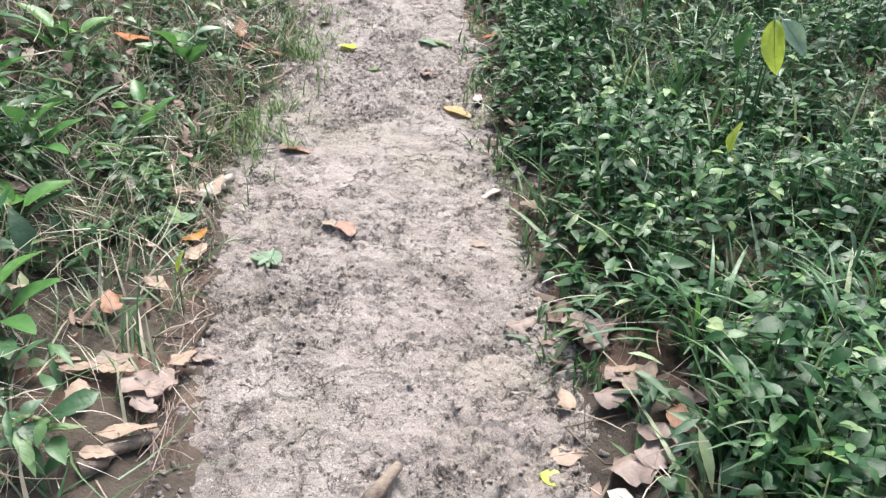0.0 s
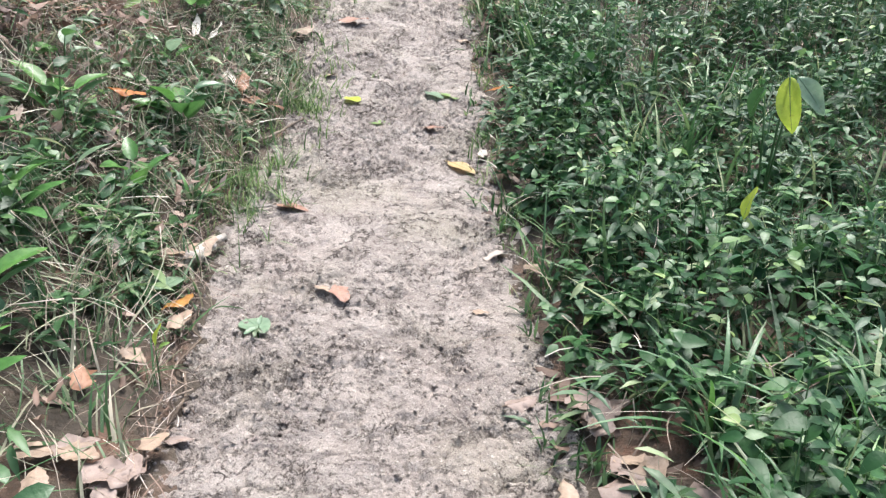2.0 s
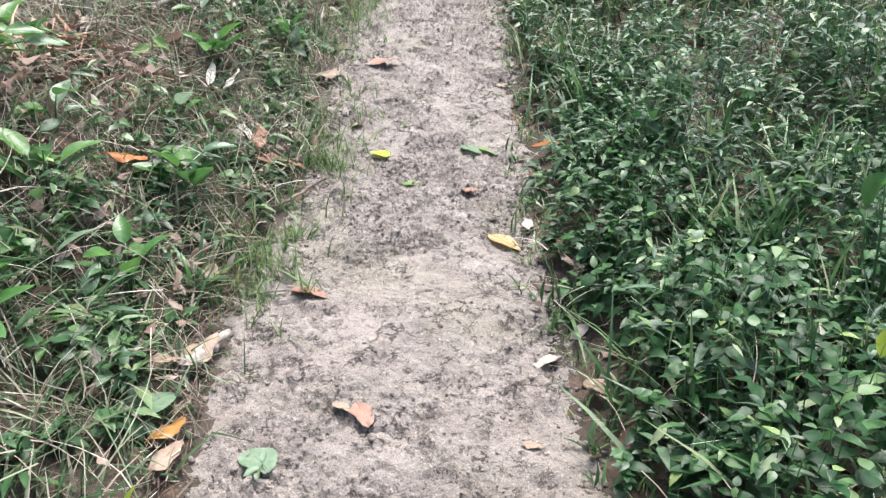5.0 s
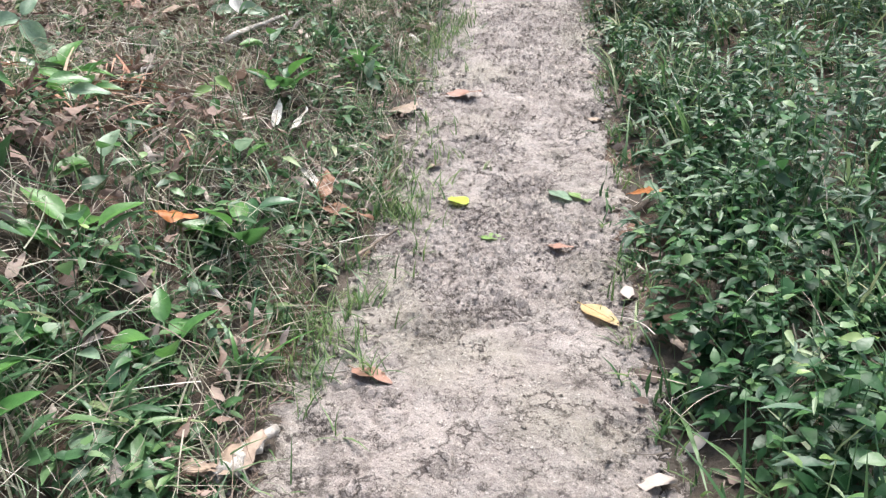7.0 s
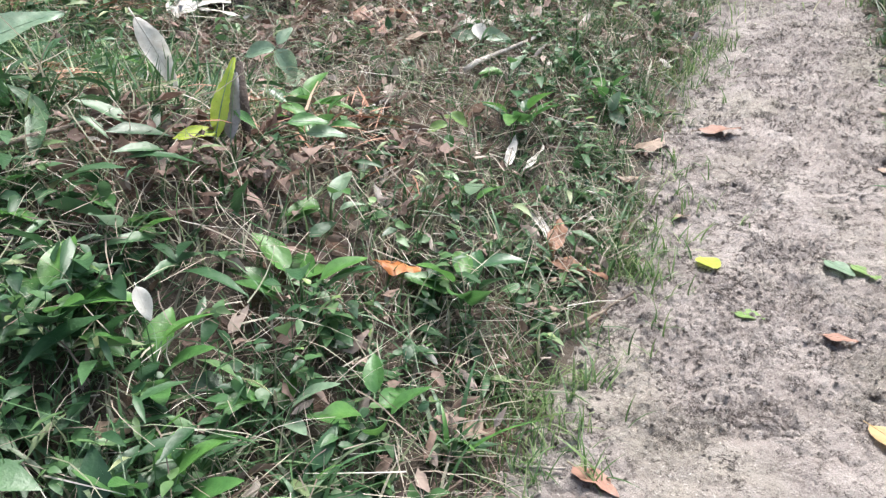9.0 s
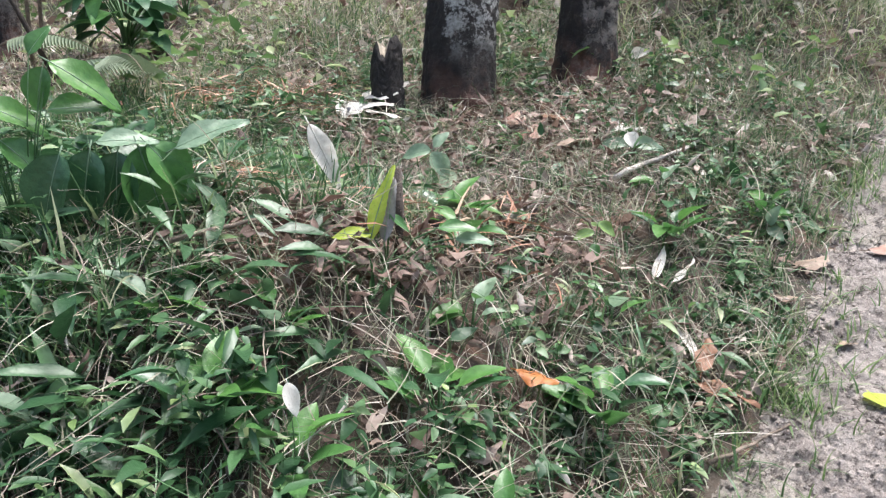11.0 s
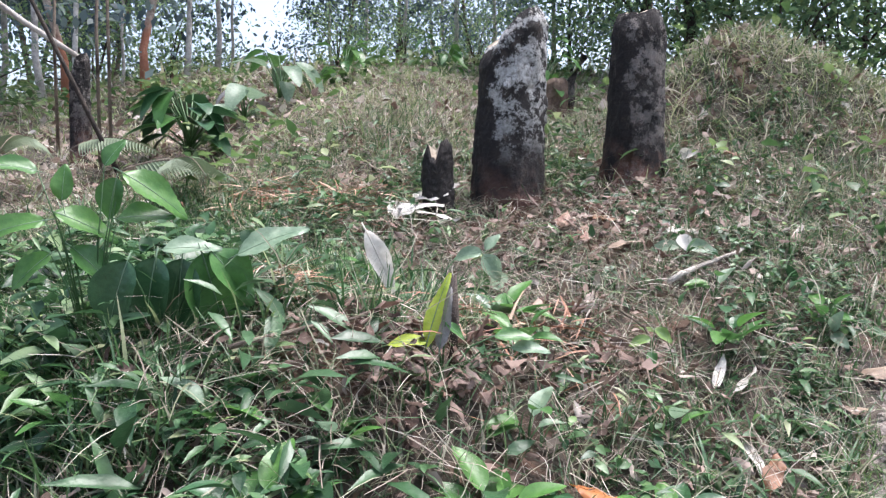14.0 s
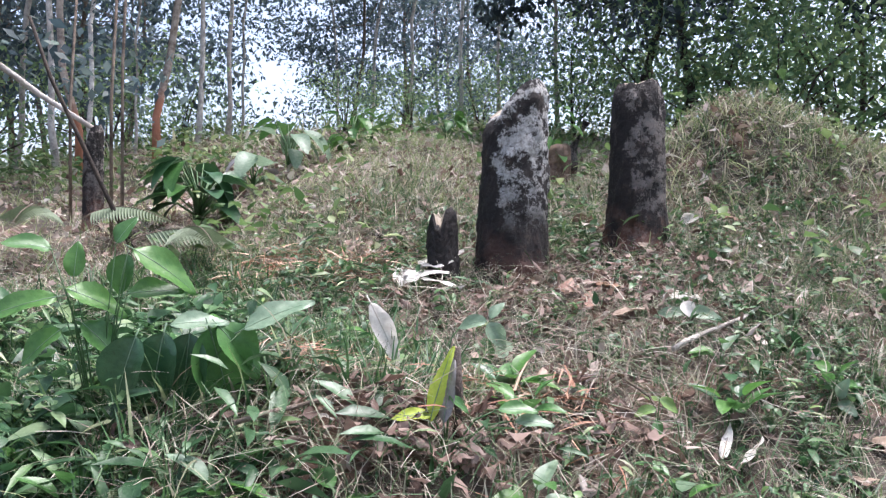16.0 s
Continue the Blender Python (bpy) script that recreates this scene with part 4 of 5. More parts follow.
def blade_mesh(name, length, width, mat, droop, fold, wave=0.0, ragged=0, veins=False):
    half = lambda v: width * 0.55 * (math.sin(math.pi * min(1, max(0.0, v) ** 0.8)) ** 0.75) + 0.006
    v, f = leaf_shape(*((27, half, droop, fold, 9, wave) if veins else (11, half, droop, fold, 7, wave)))
    if veins:
        v[:, 2] += 0.009 * np.sin((v[:, 1] - 0.9 * np.abs(v[:, 0])) * 58) * np.clip(np.abs(v[:, 0]) * 14, 0, 1)
    if ragged:
        x, y = v[:, 0] * 6 + ragged * 3.7, v[:, 1] * 5
        v = v + np.stack([0.22 * width * (vnoise(x, y * 2, 4) - 0.5) * np.abs(v[:, 0]) * 6, 0.1 * (vnoise(x * 1.5, y, 5) - 0.5), 0.10 * (fbm(x, y, 6) - 0.47) + 0.04 * (vnoise(x * 3, y * 3, 7) - 0.5)], 1)
    return mesh(name, v * length, f, mat, True)


def midrib_mesh(length, droop, mat=None):
    s = np.linspace(-0.12, 0.96, 8)
    p = np.stack([0 * s, s * length, (-droop * np.clip(s, 0, 1) ** 2 + 0.001) * length], 1)
    return mesh("midrib", *tube(p, np.linspace(0.011, 0.003, 8) * length, 6), mat or MIDRIB, True)


def fallen_leaf(x, y, yaw, length, width, kind, lift=0.015, tip_up=4):
    length = min(length, 0.36 if kind == "white" else 0.21)
    g = np.random.default_rng(int(abs(x * 1000 + y * 7000)))
    flat = kind in ("green", "lime", "pale", "yellow")
    droop, fold, wave = g.uniform(-0.05, 0.15), (0.06 if flat else g.uniform(-0.3, 0.12)), (0.015 if flat else g.uniform(0.02, 0.05))
    ob = new("fallen_leaf", blade_mesh("leaf_blade", length, width * (1.3 if flat else 1.0) * g.uniform(0.9, 1.1), TONES[kind], droop, fold, wave, 0 if flat else g.integers(1, 90)))
    inside_path = float(edge_l(y)) < x < float(edge_r(y))
    lift = 0.008 if inside_path else lift
    tip_up = 1 if inside_path else tip_up
    z = (float(on_path(np.array([x]), np.array([y]))[0]) if inside_path else float(H(x, y))) + lift
    slope = math.degrees(math.atan2(float(H(x - 0.1 * math.sin(radians(yaw)), y + 0.1 * math.cos(radians(yaw)))) - float(H(x, y)), 0.1))
    slope = max(-14, min(14, slope))
    near = float(edge_l(y)) - 0.3 < x < float(edge_r(y)) + 0.3
    ob.matrix_basis = pose(x, y, z + (0 if inside_path else 0.022 if near else 0.045), slope + tip_up + g.uniform(-2, 4), g.uniform(-9, 9) * (0.4 if flat else 1), yaw)
    part("midrib", midrib_mesh(length, droop, TONES["tan" if kind in ("cream", "white", "tan", "red") else kind]), ob)
    return tagged(ob, WORDS[kind], "fallen leaf", "fallen leaves")


fallen_leaf(0.37, 3.07, -128, 0.15, 0.4, "yellow", tip_up=6)
fallen_leaf(0.50, 3.77, -99, 0.13, 0.6, "orange", 0.04)
fallen_leaf(-0.89, 2.76, -60, 0.125, 0.6, "orange", 0.035)
fallen_leaf(-0.62, 3.34, -69, 0.212, 0.35, "brown")
fallen_leaf(-0.57, 3.25, -25, 0.201, 0.4, "tan")
fallen_leaf(-0.24, 2.66, -113, 0.142, 0.4, "red")
fallen_leaf(-0.48, 4.75, -70, 0.246, 0.35, "red")
fallen_leaf(-0.03, 3.47, -94, 0.091, 0.6, "green")
fallen_leaf(-0.21, 3.78, -134, 0.106, 0.6, "lime")
fallen_leaf(0.26, 3.89, -119, 0.120, 0.55, "green")
fallen_leaf(0.18, 3.87, -123, 0.117, 0.45, "pale")
fallen_leaf(0.51, 4.92, -12, 0.297, 0.5, "tan")
fallen_leaf(0.44, 4.76, -124, 0.144, 0.5, "red")
fallen_leaf(-0.60, 1.99, -9, 0.130, 0.5, "pale")
fallen_leaf(-0.54, 2.55, -63, 0.118, 0.45, "tan")
fallen_leaf(0.22, 3.42, -91, 0.100, 0.5, "red")
fallen_leaf(-0.65, 4.40, -19, 0.197, 0.5, "tan")
fallen_leaf(0.28, 4.62, -105, 0.100, 0.5, "tan")
fallen_leaf(0.10, 2.15, -150, 0.105, 0.5, "red")
fallen_leaf(-0.12, 1.96, -133, 0.108, 0.55, "pale")
fallen_leaf(-0.32, 1.87, -20, 0.11, 0.5, "ochre")
fallen_leaf(-0.39, 1.90, -15, 0.162, 0.5, "pale")
fallen_leaf(-0.45, 2.12, -64, 0.088, 0.4, "tan")
fallen_leaf(-0.38, 2.15, -12, 0.177, 0.4, "tan")
fallen_leaf(-0.27, 1.78, -3, 0.140, 0.3, "tan")
fallen_leaf(0.04, 2.14, -114, 0.060, 0.6, "tan")
fallen_leaf(0.53, 2.06, -95, 0.053, 0.6, "tan")
fallen_leaf(0.69, 2.27, -139, 0.082, 0.6, "tan")
fallen_leaf(-0.18, 1.21, -37, 0.089, 0.6, "cream")
fallen_leaf(-0.17, 1.21, -112, 0.070, 0.6, "cream")
fallen_leaf(-0.37, 1.27, -90, 0.083, 0.5, "tan")
fallen_leaf(-0.29, 1.29, -97, 0.102, 0.5, "tan")
fallen_leaf(-0.14, 1.33, -23, 0.085, 0.5, "tan")
fallen_leaf(0.71, 1.15, -116, 0.063, 0.5, "lime")
fallen_leaf(-0.33, 1.65, -115, 0.085, 0.5, "tan")
fallen_leaf(-0.43, 2.11, -27, 0.093, 0.5, "tan")
fallen_leaf(-0.56, 1.38, -48, 0.071, 0.5, "tan")
fallen_leaf(-0.21, 1.05, -83, 0.071, 0.4, "tan")
fallen_leaf(-3.16, 4.00, -66, 0.352, 0.5, "cream")
fallen_leaf(-0.49, 2.55, 5, 0.107, 0.5, "tan")
fallen_leaf(-0.91, 1.85, -13, 0.134, 0.5, "tan")
fallen_leaf(-0.55, 3.27, -31, 0.129, 0.5, "tan")
fallen_leaf(-0.38, 4.01, -59, 0.077, 0.5, "tan")
fallen_leaf(-2.32, 5.81, -33, 0.168, 0.5, "cream")
fallen_leaf(-1.98, 5.95, -139, 0.304, 0.5, "red")
fallen_leaf(-3.04, 3.93, -70, 0.33, 0.8, "white", 0.10)
fallen_leaf(-2.94, 4.0, -20, 0.3, 0.8, "white", 0.12)
fallen_leaf(-2.82, 3.96, -100, 0.26, 0.8, "white", 0.09)
fallen_leaf(-2.84, 4.01, -9, 0.262, 0.7, "white")
fallen_leaf(-1.92, 4.19, 21, 0.378, 0.5, "red")
fallen_leaf(-2.10, 4.61, -128, 0.300, 0.5, "brown")
fallen_leaf(-2.57, 4.23, -93, 0.243, 0.5, "tan")
fallen_leaf(-0.65, 4.08, -37, 0.138, 0.5, "tan")
fallen_leaf(-1.26, 3.69, -87, 0.123, 0.4, "green")
fallen_leaf(-2.05, 3.62, -114, 0.312, 0.6, "pale")
fallen_leaf(-1.71, 4.72, -128, 0.252, 0.6, "white")
fallen_leaf(-0.86, 4.54, -104, 0.089, 0.5, "pale")

# drifts of big withered leaves at the path's edges
for x, y, yaw, length, width, kind in ((0.64, 1.62, -60, 0.085, 0.75, "cream"), (0.78, 1.63, -120, 0.10, 0.7, "cream"), (0.81, 1.55, -70, 0.12, 0.65, "cream"), (0.84, 1.48, -20, 0.11, 0.6, "cream"), (0.87, 1.42, -150, 0.11, 0.6, "cream"),
                                       (0.83, 1.33, -100, 0.10, 0.6, "cream"), (0.90, 1.31, -40, 0.11, 0.55, "tan"), (0.91, 1.22, -130, 0.12, 0.6, "cream"), (0.84, 1.12, -80, 0.13, 0.6, "cream"), (0.92, 1.10, -20, 0.11, 0.6, "cream"),
                                       (0.98, 1.17, -10, 0.10, 0.4, "brown"), (0.78, 1.30, 10, 0.08, 0.4, "tan"), (0.95, 1.36, 60, 0.10, 0.5, "tan"), (0.80, 1.20, 100, 0.09, 0.5, "tan"), (0.99, 1.28, -80, 0.10, 0.5, "cream"), (0.88, 1.56, 140, 0.09, 0.5, "tan"),
                                       (-0.31, 1.28, -60, 0.11, 0.5, "cream"), (-0.22, 1.27, -110, 0.12, 0.6, "cream"), (-0.17, 1.22, -40, 0.10, 0.5, "cream"), (-0.15, 1.33, -150, 0.09, 0.35, "cream"), (-0.27, 1.16, 20, 0.08, 0.5, "tan"), (-0.13, 1.42, -75, 0.07, 0.3, "cream"),
                                       (-0.33, 1.46, 30, 0.08, 0.6, "brown"), (-0.20, 1.10, -70, 0.12, 0.35, "tan"), (-0.40, 1.22, 80, 0.09, 0.5, "tan")):
    fallen_leaf(x, y, yaw, length, width, kind, 0.012)


def facing(base, tip, toward):
    """A pose whose y runs from base to tip and whose face is turned toward a place."""
    b, t = Vector(base), Vector(tip)
    d = (t - b).normalized()
    n = Vector(toward) - b
    n = (n - d * n.dot(d)).normalized()
    x = d.cross(n)
    m = Matrix((x, d, n)).transposed().to_4x4()
    m.translation = b
    return m, (t - b).length


def plant(name, label, root, blades, toward=(-0.4, 1.1, 3.6), stalk=0.004):
    """Leaves on stalks from one root. blades: (base, tip, width, tone)."""
    thing = new(name)
    rx, ry = root
    rz = float(H(rx, ry))
    thing.location = (rx, ry, rz)
    o = np.array([rx, ry, rz])
    for base, tip, width, kind in blades:
        m, length = facing(base, tip, toward)
        length *= 1.1
        ob = part("leaf", blade_mesh("leaf", length, width, TONES[kind], 0.18, 0.28, 0.025, veins=length > 0.08), thing)
        ob.matrix_basis = Matrix.Translation(-Vector(o)) @ m
        part("midrib", midrib_mesh(length, 0.18, TONES["white" if kind == "white" else "pale"]), ob)
        b = np.array(base) - o
        mid = b * 0.55 + np.array([0, 0, 0.12 * np.linalg.norm(b)])
        part("stalk", mesh("stalk", *tube([(0, 0, -0.02), mid, b], [stalk, stalk * 0.8, stalk * 0.5], 6), M_GRASS, True), thing)
    return tagged(thing, label, "plant")


plant("sapling", "young shoot with one large yellow-green leaf above the weeds", (1.42, 2.42),
      [((1.431, 2.392, 0.667), (1.444, 2.36, 0.518), 0.4, "lime"), ((1.451, 2.385, 0.669), (1.536, 2.353, 0.58), 0.4, "pale"), ((1.372, 2.412, 0.63), (1.335, 2.424, 0.549), 0.55, "mid")])
plant("cut_shoot", "cut shoot with yellow-green blades and a grey dead tip", (-1.27, 2.62),
      [((-1.287, 2.568, 0.82), (-1.257, 2.599, 1.024), 0.19, "lime"), ((-1.284, 2.57, 0.844), (-1.354, 2.492, 0.848), 0.4, "lime"), ((-1.248, 2.609, 0.901), (-1.207, 2.649, 0.86), 0.35, "mid"),
       ((-1.259, 2.597, 0.82), (-1.248, 2.608, 0.985), 0.25, "grey"), ((-1.147, 2.705, 0.863), (-1.067, 2.774, 0.874), 0.4, "mid"), ((-1.11, 2.738, 0.832), (-1.029, 2.804, 0.836), 0.4, "pale")])
plant("bleached_leaf", "tall bleached dead leaf standing in cut grass", (-1.66, 2.74), [((-1.681, 2.656, 1.144), (-1.616, 2.735, 0.95), 0.27, "white")])
plant("cut_seedling", "cut seedling with large glossy drooping dark green leaves", (-1.83, 2.03),
      [((-1.879, 1.952, 1.064), (-1.902, 1.89, 0.88), 0.6, "dark"), ((-1.851, 2.023, 1.073), (-1.869, 1.979, 0.85), 0.5, "dark"), ((-1.822, 2.088, 1.068), (-1.832, 2.065, 0.85), 0.55, "dark"),
       ((-1.798, 2.138, 1.083), (-1.766, 2.201, 0.85), 0.6, "mid"), ((-1.787, 2.16, 1.091), (-1.727, 2.273, 0.95), 0.55, "mid"), ((-1.845, 2.037, 1.095), (-1.78, 2.174, 1.117), 0.4, "pale"), ((-1.753, 2.225, 1.076), (-1.66, 2.381, 1.176), 0.36, "pale")], stalk=0.003)
plant("seedling", "bright green broad-leaved seedling growing on the bank", (-2.02, 1.9),
      [((-1.994, 1.985, 1.318), (-1.923, 2.151, 1.214), 0.42, "bright"), ((-1.999, 1.971, 1.301), (-2.01, 1.942, 1.19), 0.6, "mid"), ((-2.01, 1.941, 1.335), (-1.994, 1.984, 1.413), 0.5, "mid"),
       ((-2.058, 1.791, 1.176), (-2.093, 1.62, 1.147), 0.42, "bright"), ((-2.052, 1.812, 1.2), (-2.007, 1.97, 1.139), 0.45, "bright"), ((-1.999, 1.972, 1.181), (-1.944, 2.106, 1.205), 0.5, "mid"),
       ((-2.046, 1.833, 1.233), (-2.044, 1.84, 1.33), 0.5, "bright"), ((-2.063, 1.776, 1.316), (-2.091, 1.666, 1.347), 0.5, "mid"), ((-2.03, 1.85, 1.1), (-1.98, 1.95, 1.0), 0.5, "mid"), ((-2.05, 1.8, 1.08), (-2.08, 1.7, 1.0), 0.5, "bright")], stalk=0.003)


plant("seedling", "tiny yellow-green seedling at the path's edge", (-0.215, 1.6), [((-0.212, 1.592, 0.06), (-0.205, 1.59, 0.125), 0.4, "lime"), ((-0.21, 1.59, 0.055), (-0.18, 1.585, 0.09), 0.45, "green")], stalk=0.002)
plant("seedling", "small wilted pale seedling growing on the path", (-0.06, 1.88), [((-0.06, 1.87, -0.012), (-0.085, 1.845, -0.012), 0.5, "pale"), ((-0.06, 1.87, -0.012), (-0.04, 1.858, -0.014), 0.35, "fern"), ((-0.055, 1.88, -0.008), (-0.06, 1.91, 0.01), 0.35, "pale"), ((-0.062, 1.875, -0.012), (-0.055, 1.835, -0.012), 0.3, "fern")], stalk=0.002)
plant("shoot", "thin shoot with a small lime leaf above the weeds", (1.2, 1.93), [((1.21, 1.91, 0.37), (1.215, 1.905, 0.45), 0.35, "lime")], stalk=0.002)
plant("dead_leaf", "pale bleached leaf caught on the weeds", (-0.9, 2.02), [((-0.91, 2.0, 0.655), (-0.875, 1.995, 0.6), 0.42, "white")], stalk=0.002)
plant("cut_twig", "cut twig with pale bluish leaves on the bank", (-1.42, 4.38), [((-1.44, 4.33, 1.09), (-1.38, 4.3, 1.03), 0.6, "white"), ((-1.43, 4.34, 1.05), (-1.3, 4.4, 1.03), 0.4, "pale"), ((-1.44, 4.34, 1.04), (-1.56, 4.28, 1.03), 0.4, "pale")], stalk=0.003)
plant("cut_twig", "cut twig with two grey-green leaves by the path", (-0.8, 4.45), [((-0.79, 4.42, 0.72), (-0.76, 4.4, 0.8), 0.5, "pale"), ((-0.79, 4.42, 0.71), (-0.72, 4.38, 0.68), 0.5, "pale"), ((-0.8, 4.43, 0.69), (-0.86, 4.4, 0.66), 0.45, "mid")], stalk=0.003)
plant("cut_twig", "cut twig with broad grey-green leaves below the stumps", (-1.95, 3.55), [((-1.95, 3.53, 1.0), (-1.88, 3.56, 0.9), 0.55, "pale"), ((-1.96, 3.53, 1.01), (-2.06, 3.46, 0.99), 0.5, "pale"), ((-1.95, 3.54, 1.02), (-1.93, 3.6, 1.09), 0.45, "pale"), ((-1.97, 3.52, 0.93), (-1.9, 3.5, 0.86), 0.5, "mid")], stalk=0.003)
plant("cut_twig", "cut twig with small green leaves on the bank", (-1.1, 3.5), [((-1.08, 3.49, 0.8), (-1.03, 3.53, 0.76), 0.5, "green"), ((-1.1, 3.5, 0.76), (-1.16, 3.46, 0.74), 0.5, "green"), ((-1.09, 3.49, 0.72), (-1.06, 3.45, 0.68), 0.5, "mid")], stalk=0.003)
plant("dead_leaf", "pale dead leaf lying against the slope", (-2.2, 5.72), [((-2.2, 5.69, 1.53), (-2.1, 5.72, 1.56), 0.6, "white")], stalk=0.002)


def sprout(seed, leaves, tall, leaf, kinds):
    """A low plant of upright broad leaves, at the origin."""
    g = np.random.default_rng(seed)
    thing = new("sprout")
    for i in range(leaves):
        a, h = i * 2.4 + g.uniform(-0.3, 0.3), tall * g.uniform(0.4, 1)
        b = np.array([0.25 * tall * math.cos(a), 0.25 * tall * math.sin(a), h])
        L = leaf * g.uniform(0.7, 1.2)
        ob = part("leaf", blade_mesh("leaf", L, 0.45, TONES[kinds[i % len(kinds)]], 0.25, 0.3), thing)
        ob.matrix_basis = pose(*b, g.uniform(5, 55), g.uniform(-15, 15), math.degrees(a) - 90)
        part("stalk", mesh("stalk", *tube([(0, 0, -0.02), b * (0.4, 0.4, 0.6), b], [0.004, 0.003, 0.002], 6), M_GRASS, True), thing)
    return tagged(thing, "low sprout with upright broad green leaves", "plant", "sprouts on the bank")


sprouts = [sprout(1, 7, 0.16, 0.13, ("mid", "bright", "mid")), sprout(2, 6, 0.13, 0.11, ("mid", "pale", "bright")), sprout(3, 9, 0.2, 0.14, ("mid", "dark", "bright"))]
first = [True, True, True]
g = np.random.default_rng(77)
for n, (x, y) in enumerate([(-0.95, 2.02), (-0.76, 2.2), (-1.12, 1.92), (-0.62, 2.36), (-1.22, 2.2), (-0.9, 2.45), (-0.72, 1.85), (-1.45, 2.0), (-0.62, 1.55), (-0.52, 1.3), (-1.05, 2.75), (-0.68, 2.9), (-1.3, 3.0), (-0.9, 3.3),
                            (-1.0, 3.9), (-0.85, 4.5), (-1.2, 4.2), (-1.55, 3.2), (-1.75, 1.75), (-1.4, 1.7), (-2.3, 2.4), (-2.2, 3.1), (-2.0, 1.86), (-2.12, 1.72), (-1.98, 2.06), (-2.2, 1.95), (-2.3, 1.72), (-2.15, 2.15)]):
    m = pose(x, y, float(H(x, y)), 0, 0, g.uniform(0, 360))
    k = n % 3
    if first[k]:
        sprouts[k].matrix_basis = m
        first[k] = False
    else:
        copy_thing(sprouts[k], m)


def stick(name, a, b, thick, label, mat=None, bend=0.04, rise=0.03):
    """A bent stick from a to b in plan, lying on the ground."""
    a, b = np.array(a, float), np.array(b, float)
    g = np.random.default_rng(int(abs(a[0] * 900 + b[1] * 300)))
    s = np.linspace(0, 1, 9)[:, None]
    p = a + (b - a) * s + g.normal(0, bend * np.linalg.norm(b - a) * 0.4, (9, 2)) * np.sin(s * math.pi)
    z = H(p[:, 0], p[:, 1])
    z = 0.5 * z + 0.5 * np.linspace(z[0], z[-1], 9) + thick * 0.4 + rise
    o = np.array([*a, z[0]])
    ob = new(name, mesh(name, *tube(np.column_stack([p, z]) - o, thick / 2 * (1.1 - 0.5 * s[:, 0]), 9, 3, 0.25), mat or M_TWIG, True))
    ob.location = o
    return tagged(ob, label, "stick", "sticks on the ground")


stick("stick", (-1.31, 4.0), (-1.28, 4.79), 0.022, "pale bare stick lying on the bank", M_PALE, rise=0.1)
stick("dead_root", (-1.42, 3.38), (-1.46, 3.7), 0.034, "weathered tan piece of dead wood on the bank", M_PALE, 0.12, rise=0.06)
stick("stick", (-2.4, 2.25), (-2.1, 2.75), 0.02, "long pale cut stem across the brush", M_PALE, rise=0.12)
stick("stick", (-1.5, 3.95), (-0.96, 3.29), 0.012, "thin dry vine over the bank", M_TWIG, 0.12, 0.1)
stick("stick", (-1.57, 2.1), (-1.45, 2.55), 0.014, "grey dead stick in the brush", M_TWIG, rise=0.1)
stick("stick", (-0.46, 3.12), (-0.35, 3.46), 0.013, "short dry twig at the path's edge", M_TWIG, rise=0.01)
stick("stick", (-0.36, 2.6), (-0.25, 2.64), 0.01, "short pale twig on the path", M_PALE, rise=0.0)
stick("stick", (-0.14, 1.47), (-0.3, 2.11), 0.008, "thin dry stalk along the path's edge", M_TWIG, 0.12, 0.0)
stick("stick", (-0.12, 1.3), (-0.27, 1.9), 0.006, "thin dry stalk along the path's edge", M_TWIG, 0.2, 0.01)
stick("stick", (-3.3, 2.0), (-2.6, 2.3), 0.026, "pale cut branch under the brush", M_PALE, rise=0.12)
stick("wood_chunk", (0.37, 1.02), (0.42, 1.12), 0.034, "short round piece of pale wood on the path", M_TWIG, 0.0, 0.0)
stick("bark_chunk", (-0.2, 1.03), (-0.09, 1.15), 0.04, "tan piece of dead bark beside the path", M_TWIG, 0.1, 0.0)
stick("bark_chunk", (-0.39, 2.15), (-0.33, 2.36), 0.04, "twisted tan piece of dead bark at the path's edge", M_PALE, 0.15, 0.01)
stick("stick", (0.83, 1.0), (0.9, 1.35), 0.006, "thin curved dry stalk in the litter", M_TWIG, 0.25, 0.01)


# ---- things higher up the slope ----
def pole(name, points, r0, r1, label, mat, category="branch"):
    o = np.array(points[0], float)
    ob = new(name, mesh(name, *tube(np.array(points, float) - o, np.linspace(r0, r1, len(points)), 10, 4, 0.15), mat, True))
    ob.location = o
    return tagged(ob, label, category)


bx, by, bz = at_bearing(71.8, 6.5)
stump("tree_stump", (bx, by, bz), 0.85, 0.16, 0.14, M_DARK, "slim dark red broken stump behind the brush", 17, 0.2, 0.2)
pole("fallen_branch", [(bx, by, bz + 0.8), (bx - 0.1, by - 0.12, bz + 0.9), (bx - 0.2, by - 0.32, bz + 1.04), (bx - 0.32, by - 0.5, bz + 1.2), (bx - 0.38, by - 0.72, bz + 1.36), (bx - 0.5, by - 0.95, bz + 1.55), (bx - 0.6, by - 1.2, bz + 1.8)], 0.02, 0.028, "pale fallen branch propped on a broken stump", M_PALE)
px_, py_, pz_ = at_bearing(69.0, 5.6)
pole("bare_sapling", [(px_, py_, pz_), (px_ - 0.1, py_ - 0.2, pz_ + 0.5), (px_ - 0.2, py_ - 0.5, pz_ + 1.2), (px_ - 0.25, py_ - 0.62, pz_ + 1.6)], 0.018, 0.011, "thin dark leaning bare stem", M_GLOOM, "stem")
